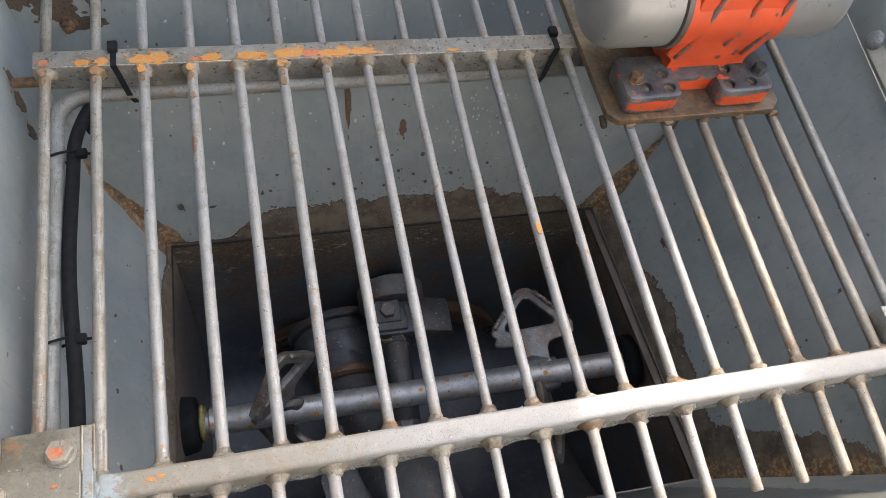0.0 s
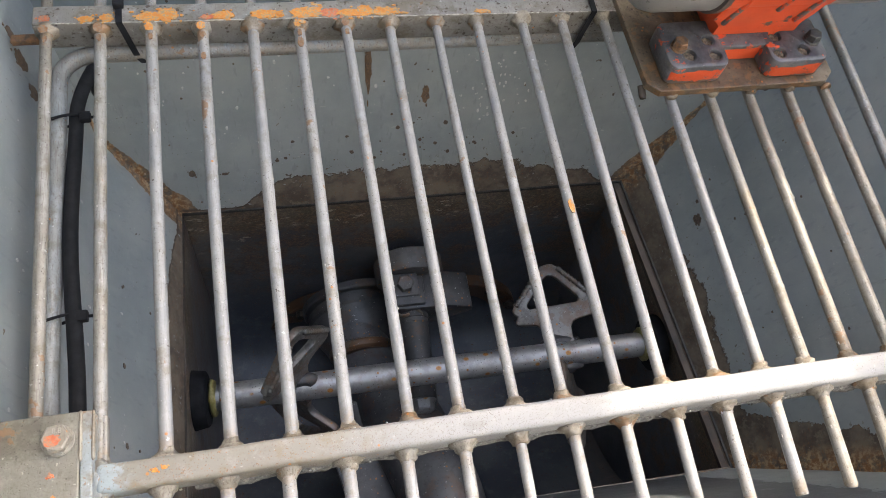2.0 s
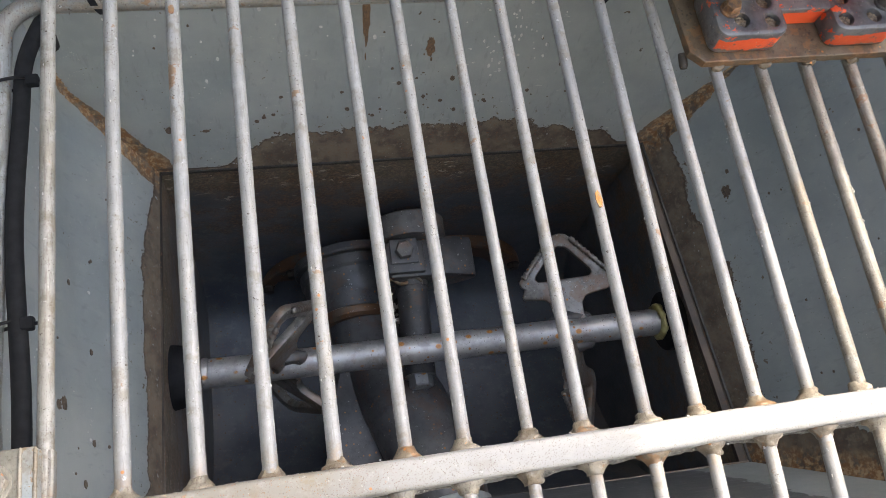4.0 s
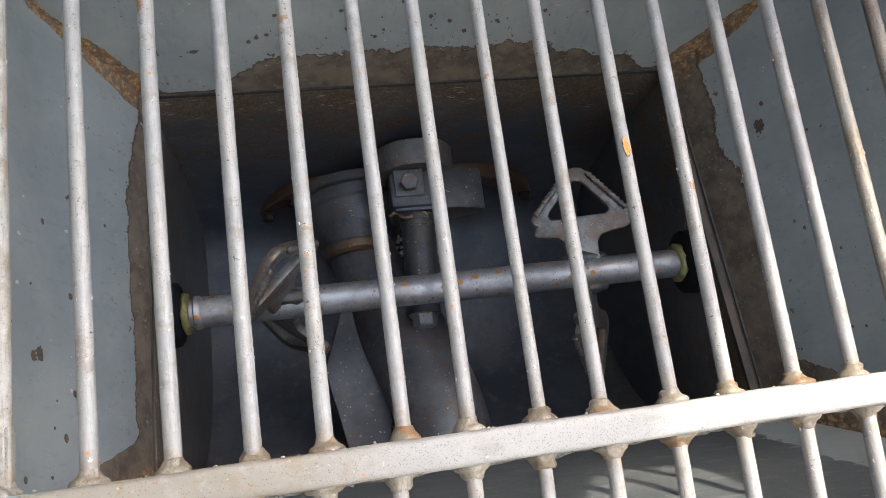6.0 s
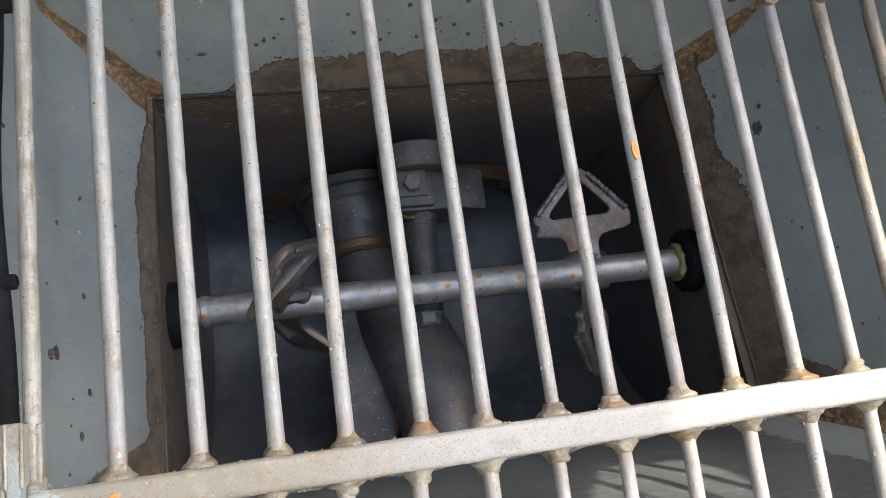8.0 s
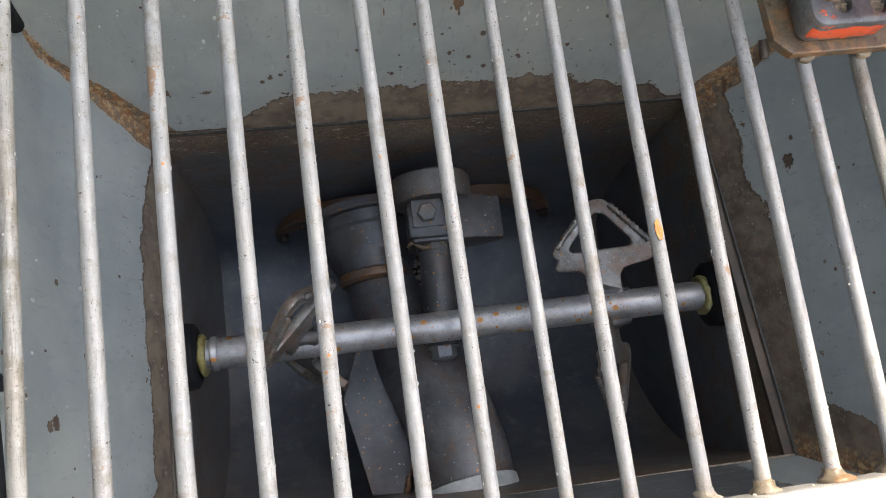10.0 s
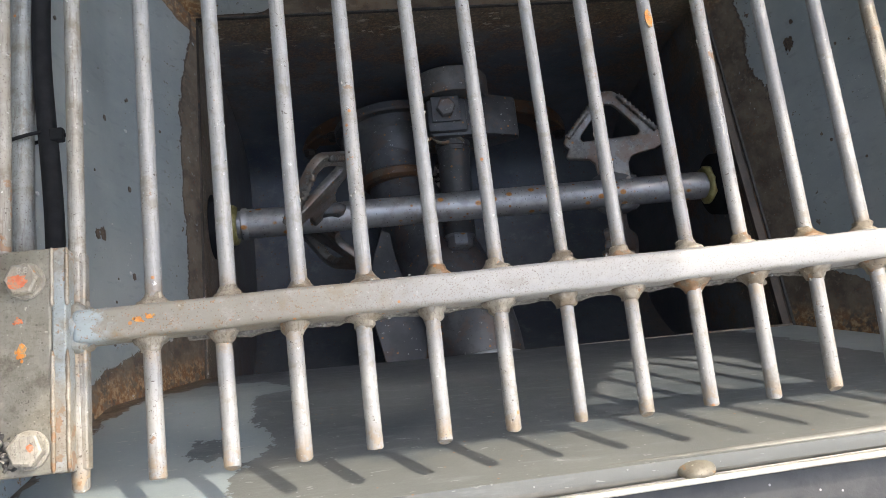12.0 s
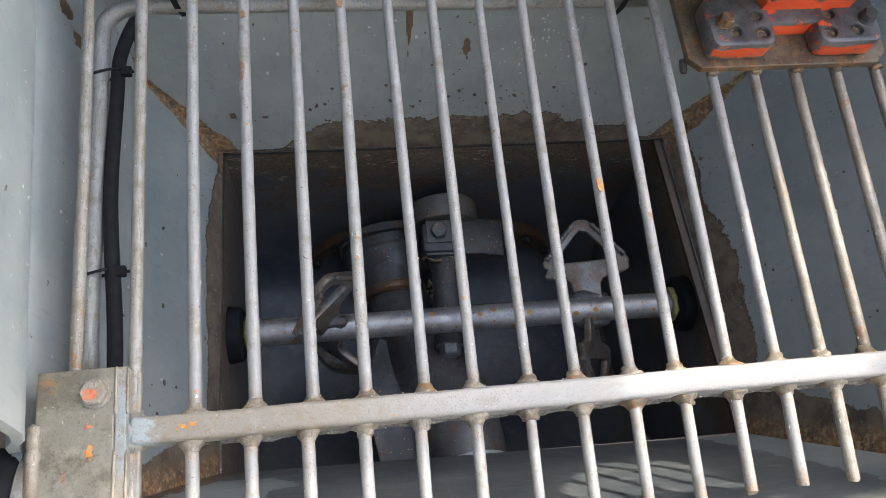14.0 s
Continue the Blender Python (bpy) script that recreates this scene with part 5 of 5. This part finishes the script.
for x, z0, z1 in ((0.318, 1.385, 1.52), (0.376, 1.415, 1.52), (0.424, 1.385, 1.52)):
    bm = bmesh.new()
    pts = []
    for k in range(9):
        z = z0 + (z1 - z0) * k / 8
        y = 0.4285 if z > 1.44 else 0.4285 + (1.44 - z) * 0.27
        pts.append((x + (z - 1.44) * 0.12, y, z))
    rings(bm, pts, [0.0042] * 9, 8)
    part("rib", bm, RIB, motor, smooth=True)
bm = bmesh.new()
rings(bm, [(0.292, 0.4292, 1.465), (0.438, 0.4292, 1.465)], [0.004, 0.004], 8)
part("rib", bm, RIB, motor, smooth=True)
bm = bmesh.new()
lathe(bm, (0.2885, AX.y, AX.z), (-1, 0, 0), [(0, 0.082), (0.008, 0.082), (0.01, 0.078)], 44)
part("flange", bm, FOOT, motor, "grey flange with chipped paint", smooth=True, angle=40)
for x, d, reach in ((0.286, -1, 1.0), (0.441, 1, 0.97)):
    bm = bmesh.new()
    lathe(bm, (x, AX.y, AX.z), (d, 0, 0), [(0, 0.078), (0.085 * reach, 0.077), (0.098 * reach, 0.073), (0.108 * reach, 0.064), (0.114 * reach, 0.048), (0.117 * reach, 0.02), (0.1172 * reach, 0.004)], 44)
    part("end_cover", bm, MOTOR_GREY, motor, "grey painted end cover", smooth=True, angle=50)

# ---- conduit, cable and ties ----
PIPE_X, PIPE_Z = -0.5515, 1.2555
bm = bmesh.new()
path = [(PIPE_X + 0.004, 0.02, PIPE_Z)] + [(PIPE_X, 0.1 + 0.05 * k, PIPE_Z) for k in range(9)]
for k in range(9):
    a = math.pi / 2 * k / 8
    path.append((PIPE_X + 0.043 * (1 - math.cos(a)), 0.513 + 0.043 * math.sin(a), PIPE_Z))
path += [(-0.4, 0.5555, PIPE_Z), (0.22, 0.5465, PIPE_Z)]
rings(bm, path, [0.0114] * len(path), 18)
tagged(part("conduit_pipe", bm, CONDUIT, smooth=True), "bent grey steel conduit pipe along the grate", "pipe")
bm = bmesh.new()
path = []
for k in range(50):
    q = k / 49
    bend = max(0, q - 0.86) / 0.14
    path.append((-0.5325 + 0.003 * math.sin(q * 9) + 0.012 * (1 - q) ** 1.5 + 0.021 * bend ** 1.8, 0.0 + 0.53 * q, PIPE_Z + 0.003 + 0.003 * math.sin(q * 5)))
path += [(-0.510, 0.536, PIPE_Z - 0.006), (-0.512, 0.541, PIPE_Z - 0.016), (-0.516, 0.546, PIPE_Z - 0.034), (-0.52, 0.55, PIPE_Z - 0.07)]
rings(bm, path, [0.0088] * len(path), 14)
tagged(part("black_cable", bm, RUBBER, smooth=True), "black rubber-sheathed power cable beside the conduit", "cable")
for y in (0.451, 0.178):
    x = -0.5425
    tie = thing("cable_tie", "black plastic cable tie round conduit and cable", "cable tie", "cable ties")
    bm = bmesh.new()
    pts = [(x + 0.0265 * math.cos(a), y + 0.006 * math.cos(a + 0.4), PIPE_Z + 0.0145 * math.sin(a)) for a in [2 * math.pi * k / 28 for k in range(29)]]
    rings(bm, pts, [0.0019] * 29, 6)
    part("band", bm, RUBBER, tie)
    bm = bmesh.new()
    box(bm, (x + 0.02, y - 0.009, PIPE_Z + 0.005), (x + 0.033, y + 0.004, PIPE_Z + 0.014), 0.0015)
    box(bm, (x + 0.03, y - 0.004, PIPE_Z + 0.007), (x + 0.04, y - 0.001, PIPE_Z + 0.01), 0.0006)
    part("clasp", bm, RUBBER, tie)
for x, skew in ((-0.465, 0.012), (0.178, -0.014)):
    tie = thing("cable_tie", "black plastic cable tie round the back crossbar", "cable tie", "cable ties")
    y = back_y(x) + 0.001
    bm = bmesh.new()
    pts = [(x, y + 0.034, 1.3145), (x, y + 0.012, 1.3155), (x, y - 0.0025, 1.3145), (x + skew * 0.3, y - 0.005, 1.30), (x + skew * 0.7, y - 0.008, 1.275), (x + skew, y - 0.012, 1.262), (x + skew * 1.6, y - 0.016, 1.252)]
    loops = []
    for p in pts:
        v = Vector(p)
        loops.append([bm.verts.new(v + Vector(o)) for o in ((-0.004, 0, 0), (0.004, 0, 0), (0.004, -0.0009, -0.0012), (-0.004, -0.0009, -0.0012))])
    for u, v in zip(loops, loops[1:]):
        for k in range(4):
            bm.faces.new((u[k], u[(k + 1) % 4], v[(k + 1) % 4], v[k]))
    bm.faces.new(loops[0][::-1])
    bm.faces.new(loops[-1])
    bmesh.ops.recalc_face_normals(bm, faces=bm.faces[:])
    part("band", bm, RUBBER, tie)
    bm = bmesh.new()
    box(bm, (x - 0.0065, y + 0.020, 1.3135), (x + 0.0065, y + 0.036, 1.3225), 0.0015)
    part("clasp", bm, RUBBER, tie)

# ---- the agitator ----
SY, SZ = 0.268, 0.627
agitator = thing("agitator", "steel agitator shaft with four paddles across the trough", "agitator")
agitator.matrix_world = pose(0.012, -0.017, 0.021, 0, 0, -0.4)
bm = bmesh.new()
rings(bm, [(-0.49, SY, SZ), (-0.435, SY, SZ), (-0.4345, SY, SZ), (0.385, SY, SZ), (0.3855, SY, SZ), (0.43, SY, SZ)], [0.024, 0.024, 0.0255, 0.0255, 0.024, 0.024], 32)
part("shaft", bm, SHAFT, agitator, smooth=True, angle=40)
bm = bmesh.new()
lathe(bm, (-0.445, SY, SZ), (1, 0, 0), [(0, 0.0255), (0.002, 0.028), (0.01, 0.028), (0.013, 0.0255)], 28)
part("collar", bm, SHAFT, agitator, smooth=True, angle=40)
for x0, x1 in ((-0.463, -0.452), (0.392, 0.404)):
    bm = bmesh.new()
    lathe(bm, (x0, SY, SZ), (1, 0, 0), [(0, 0.029), (0.003, 0.035), (x1 - x0 - 0.003, 0.035), (x1 - x0, 0.03)], 28)
    for v in bm.verts:
        v.co += Vector((noise.noise(v.co * 90) * 0.005, 0, 0))
    part("grease_ring", bm, GREASE, agitator, "yellow-green grease ring", smooth=True)
for x0, x1 in ((-0.496, -0.464), (0.405, 0.430)):
    bm = bmesh.new()
    lathe(bm, (x0, SY, SZ), (1, 0, 0), [(0, 0.054), (0.004, 0.056), (x1 - x0 - 0.004, 0.052), (x1 - x0, 0.046)] if x0 < 0 else [(0, 0.05), (0.004, 0.056), (x1 - x0, 0.058)], 32)
    part("shaft_seal", bm, RUBBER, agitator, "black rubber shaft seal", smooth=True, angle=40)


def paddle(x, phi, twist):
    """A cut plate on the shaft: a neck, a foot bar and a triangular loop with welded wear bars. phi: degrees from upright towards the back."""
    a, t = radians(phi), radians(twist)
    r = Vector((0, math.sin(a), math.cos(a)))
    side = Vector((1, 0, 0)).cross(r)
    w = Vector((math.cos(t), 0, 0)) + side * math.sin(t)
    m = Matrix.Translation((x, SY, SZ)) @ Matrix((w, r, w.cross(r))).transposed().to_4x4()
    outer = [(-0.030, 0.016), (0.032, 0.016), (0.027, 0.03), (0.027, 0.052), (0.034, 0.063), (0.046, 0.067), (0.078, 0.072), (0.088, 0.078), (0.09, 0.098), (0.085, 0.106), (0.022, 0.178), (0.012, 0.186), (0.0, 0.188), (-0.014, 0.185), (-0.024, 0.176), (-0.08, 0.112), (-0.086, 0.102), (-0.084, 0.094), (-0.076, 0.088), (-0.084, 0.076), (-0.08, 0.068), (-0.042, 0.064), (-0.033, 0.056), (-0.028, 0.03)]
    hole = [(0.046, 0.101), (-0.05, 0.099), (-0.055, 0.104), (-0.052, 0.112), (-0.014, 0.156), (-0.004, 0.163), (0.008, 0.161), (0.016, 0.154), (0.05, 0.113), (0.052, 0.106)]
    bm = bmesh.new()
    outline(bm, outer, [hole], 0.016, m, 0.004)
    blade = part("paddle", bm, PADDLE, agitator, "scoured steel paddle with a triangular opening", smooth=True, angle=40)
    for p, q in (((-0.078, 0.108), (-0.018, 0.176)), ((0.082, 0.106), (0.02, 0.176))):
        bm = bmesh.new()
        pts = [Vector((p[0] + (q[0] - p[0]) * k / 30, p[1] + (q[1] - p[1]) * k / 30, 0.0095)) for k in range(31)]
        rings(bm, [m @ v for v in pts], [0.0052 + 0.0016 * math.sin(k * 2.1) + 0.0012 * noise.noise((k * 0.9, x, phi)) for k in range(31)], 10)
        part("wear_bead", bm, PADDLE, blade, smooth=True)
    return blade


for x, phi, twist in ((0.226, 80, 12), (0.226, 260, 55), (-0.303, 12, -46), (-0.303, 192, -40)):
    paddle(x, phi, twist)
    bm = bmesh.new()
    a = radians(phi)
    c = Vector((x, SY + 0.026 * math.sin(a), SZ + 0.026 * math.cos(a)))
    bmesh.ops.create_icosphere(bm, subdivisions=3, radius=1.0, matrix=Matrix.Translation(c) @ Matrix.Diagonal((0.04, 0.014, 0.014, 1)))
    for v in bm.verts:
        v.co += v.normal * noise.noise(v.co * 120) * 0.005
    part("weld_bead", bm, CAST, agitator, smooth=True)

# ---- the swing pipe at the back of the trough ----
CX, CZ = -0.041, 0.50
valve = thing("swing_pipe", "dark cast steel swing pipe with clamp, journal and bolts", "swing pipe")
SHIFT = pose(0.012, -0.02, 0.015, 0, 0, -0.8)
valve.matrix_world = SHIFT
bm = bmesh.new()
lathe(bm, (CX, 0.611, CZ + 0.016), (0, -1, 0), [(0.042, 0.03), (0.042, 0.07), (0.047, 0.076), (0.088, 0.076), (0.094, 0.072), (0.094, 0.05)], 48)
part("boss", bm, BOSS, valve, smooth=True, angle=40)
bm = bmesh.new()
lathe(bm, (CX, 0.611, CZ - 0.075), (0, -1, 0.25), [(0, 0.032), (0.06, 0.032)], 28)
part("pivot_stub", bm, CAST, valve, smooth=True, angle=40)
bm = bmesh.new()
outline(bm, [(-0.05, -0.05), (0.03, -0.062), (0.078, -0.034), (0.118, -0.012), (0.132, 0.002), (0.126, 0.022), (0.07, 0.044), (-0.05, 0.046)], [], 0.085, pose(CX, 0.482, CZ, 90, 0, 0), 0.006)
clamp = part("clamp", bm, CAST, valve, smooth=True, angle=35)
bm = bmesh.new()
box(bm, (CX - 0.055, 0.446, CZ + 0.02), (CX + 0.022, 0.512, CZ + 0.056), 0.005, 2)
part("cap", bm, CAST, clamp, smooth=True, angle=35)
bm = bmesh.new()
box(bm, (-0.088, 0.464, 0.5555), (-0.032, 0.516, 0.562), 0.0015)
lock = part("lock_plate", bm, SHOULDER, clamp, "scuffed square lock plate under the bolt")
bm = bmesh.new()
hexhead(bm, (-0.06, 0.49, 0.562), (-0.05, -0.15, 1.0), 0.032, 0.018, 0.0, 0.35)
part("bolt", bm, BOSS, clamp, angle=30, smooth=True)
bm = bmesh.new()
pts = [Vector((-0.1 + 0.072 * k / 20, 0.436 + 0.006 * math.sin(k * 0.5), 0.53 + 0.004 * math.sin(k * 0.8))) for k in range(21)]
rings(bm, pts, [0.003 + 0.003 * abs(noise.noise((k * 0.6, 2, 2))) for k in range(21)], 8)
part("weld_spatter", bm, WELD, clamp, "pale ragged weld below the clamp", smooth=True)
bm = bmesh.new()
rings(bm, [(CX - 0.005, 0.445, CZ), (CX - 0.005, 0.428, CZ), (CX - 0.005, 0.4275, CZ), (CX - 0.005, 0.418, CZ), (CX - 0.005, 0.4175, CZ), (CX - 0.012, 0.25, CZ)], [0.0345, 0.0345, 0.0325, 0.0325, 0.0312, 0.0312], 36)
part("journal", bm, CAST, valve, smooth=True, angle=40)
bm = bmesh.new()
hexhead(bm, (CX - 0.012, 0.25, CZ), (0, -1, 0.1), 0.042, 0.022, 0.03, 0.3)
part("nut", bm, SHAFT, valve, angle=30, smooth=True)
# the pipe itself: from the mouth at the back left, under the shaft, to the outlet at the front
bm = bmesh.new()
path = []
for k in range(33):
    q = k / 32
    e = q * q * (3 - 2 * q)
    path.append((-0.165 + 0.13 * e, 0.545 - 0.545 * q, 0.345 + 0.12 * ramp(q, 0.2, 1.0)))
rings(bm, path, [0.066 + 0.02 * ramp(k / 32, 0.15, 0.6) for k in range(33)], 40)
part("pipe", bm, PIPE, valve, smooth=True)
bm = bmesh.new()
lathe(bm, (-0.155, 0.43, 0.362), (0.05, -1, 0.0), [(0, 0.068), (0.003, 0.0735), (0.009, 0.0745), (0.018, 0.0735), (0.024, 0.068)], 40)
part("collar", bm, RING, valve, "rusty weld collar", smooth=True, angle=35)
bm = bmesh.new()
prof = [(0, 0.124), (0.014, 0.124), (0.018, 0.121), (0.0185, 0.106), (0.026, 0.105), (0.0265, 0.114), (0.044, 0.113), (0.05, 0.108), (0.062, 0.107), (0.09, 0.1), (0.12, 0.084), (0.138, 0.07)]
lathe(bm, (-0.155, 0.565, 0.308), (0.06, -1, 0.06), prof, 56)
for v in bm.verts:
    v.co += v.normal * 0.0012 * noise.noise(v.co * 60)
part("mouth", bm, SHOULDER, valve, "dark cast pipe mouth with stepped flange", smooth=True, angle=35)
bm = bmesh.new()
outline(bm, [(-0.245, 0.178), (-0.208, 0.0), (-0.145, -0.005), (-0.1, 0.12), (-0.13, 0.27), (-0.2, 0.30)], [], 0.012, pose(0, 0, 0.40, 0, 0, 0), 0.002)
part("web_plate", bm, CAST, valve)
bm = bmesh.new()
rings(bm, [(-0.145 + 0.045 * q / 10 + 0.002 * math.sin(q * 2.2), -0.003 + 0.122 * q / 10, 0.41) for q in range(11)], [0.005 + 0.0018 * math.sin(q * 1.7) for q in range(11)], 10)
part("rusty_weld", bm, BRASS, valve, "orange rusty weld along the web", smooth=True)
bm = bmesh.new()
lathe(bm, (-0.036, -0.008, 0.465), (-0.12, 1, -0.27), [(-0.03, 0.092), (0.002, 0.0925), (0.004, 0.09)], 48)
part("outlet_collar", bm, OUTLET, valve, "pale blue-grey painted outlet collar", smooth=True, angle=40)

wear = thing("wear_plate", "rusty wear plate with two ring openings on the trough back", "wear plate", kind="structure")
wear.matrix_world = SHIFT
for cx, lift in ((-0.145, 0.0), (0.075, 0.003)):
    bm = bmesh.new()
    lathe(bm, (cx, 0.606, 0.11), (0, -1, 0), [(0, 0.22), (0.024 + lift, 0.22), (0.028 + lift, 0.216), (0.028 + lift, 0.19), (0.02 + lift, 0.182), (0.02 + lift, 0.15), (0.0, 0.146)], 72)
    bmesh.ops.bisect_plane(bm, geom=bm.verts[:] + bm.edges[:] + bm.faces[:], plane_co=(0, 0, 0.14), plane_no=(0, 0, -1), clear_outer=True)
    part("ring", bm, RING, wear, smooth=True, angle=35)
    for k in range(3):
        a = radians((100 if cx < 0 else 20) + 32 * k)
        bm = bmesh.new()
        hexhead(bm, (cx + 0.204 * math.cos(a), 0.575, 0.11 + 0.204 * math.sin(a)), (0, -1, 0), 0.022, 0.013, 0.016, k)
        part("bolt", bm, RIM, wear, angle=30, smooth=True)
axis = Vector((0.1, -0.75, 0.65)).normalized()
gc = Vector((-0.083, 0.425, 0.29))
bm = bmesh.new()
lathe(bm, gc, axis, [(-0.03, 0.062), (0.012, 0.062), (0.014, 0.058), (0.004, 0.056)], 32)
tagged(part("gravel_pipe", bm, RIM, smooth=True, angle=35), "rusty steel pipe mouth packed with pale gravel", "pipe").matrix_world = SHIFT
gravel_bm = bmesh.new()
rng = random.Random(9)
ga = axis.orthogonal().normalized()
gb = axis.cross(ga)
for k in range(190):
    r, a = 0.053 * math.sqrt(rng.random()), rng.uniform(0, 6.283)
    c = gc + axis * (0.006 + rng.uniform(0, 0.004)) + (ga * math.cos(a) + gb * math.sin(a)) * r
    q = rng.uniform(0.003, 0.0065)
    bmesh.ops.create_icosphere(gravel_bm, subdivisions=1, radius=q, matrix=Matrix.Translation(c) @ Euler((rng.random() * 6, rng.random() * 6, 0)).to_matrix().to_4x4() @ Matrix.Diagonal((1, 0.7, 0.8, 1)))
tagged(part("gravel", gravel_bm, GRAVEL), "pale grey gravel packed in the pipe mouth", "gravel", kind="stuff").matrix_world = SHIFT

# ---- unseen walls added round the hopper to shape its light ----
# added sun blocker; the notch lets a sun patch onto the crossbar
bm = bmesh.new()
outline(bm, [(-1.5, 0.0), (1.45, 0.0), (1.45, 2.58), (1.085, 2.565), (0.99, 2.22), (0.85, 2.2), (0.745, 2.56), (0.25, 2.57), (0.2, 2.95), (-1.5, 2.95)], [], 0.05, pose(0, 1.075, 0, 90, 0, 0), 0.01)
tagged(part("wall_sun_blocker", bm, SUN_BLOCKER), "unseen grey painted wall added behind the hopper to block the sun", "machine wall", kind="structure")
# unseen dark panel, added to keep left sky light off the right side
bm = bmesh.new()
box(bm, (-1.05, -2.55, 0.0), (-1.0, 1.04, 5.4), 0.01)
tagged(part("wall_sky_blocker_left", bm, SKY_BLOCKER), "unseen dark grey panel added beside the hopper to block sky light", "machine wall", kind="structure")
# unseen reflector: white wall added to fill the faces turned to the front
bm = bmesh.new()
box(bm, (0.2, -2.7, 0.0), (6.5, -2.6, 5.6), 0.02)
bounce_bm = bm
# second unseen dark panel, added to cut light from the front left
bm = bmesh.new()
box(bm, (-1.0, -2.68, 0.0), (0.18, -2.62, 5.4), 0.01)
tagged(part("wall_sky_blocker_front", bm, SKY_BLOCKER), "unseen dark grey panel added behind the camera to block sky light", "machine wall", kind="structure")
bm = bounce_bm
tagged(part("wall_bounce", bm, BOUNCE), "plain white wall, unseen, added to bounce light into the hopper", "wall", kind="structure")
bm = bmesh.new()
bmesh.ops.create_grid(bm, x_segments=1, y_segments=1, size=60)
n = Nodes("concrete_ground")
tagged(part("ground", bm, n.finish(n.mix(n.noise(30), (0.24, 0.235, 0.22), (0.34, 0.33, 0.31)), 0.9, 0.0, n.noise(200), 0.4, 0.004)), "pale worn concrete ground", "ground", kind="structure")
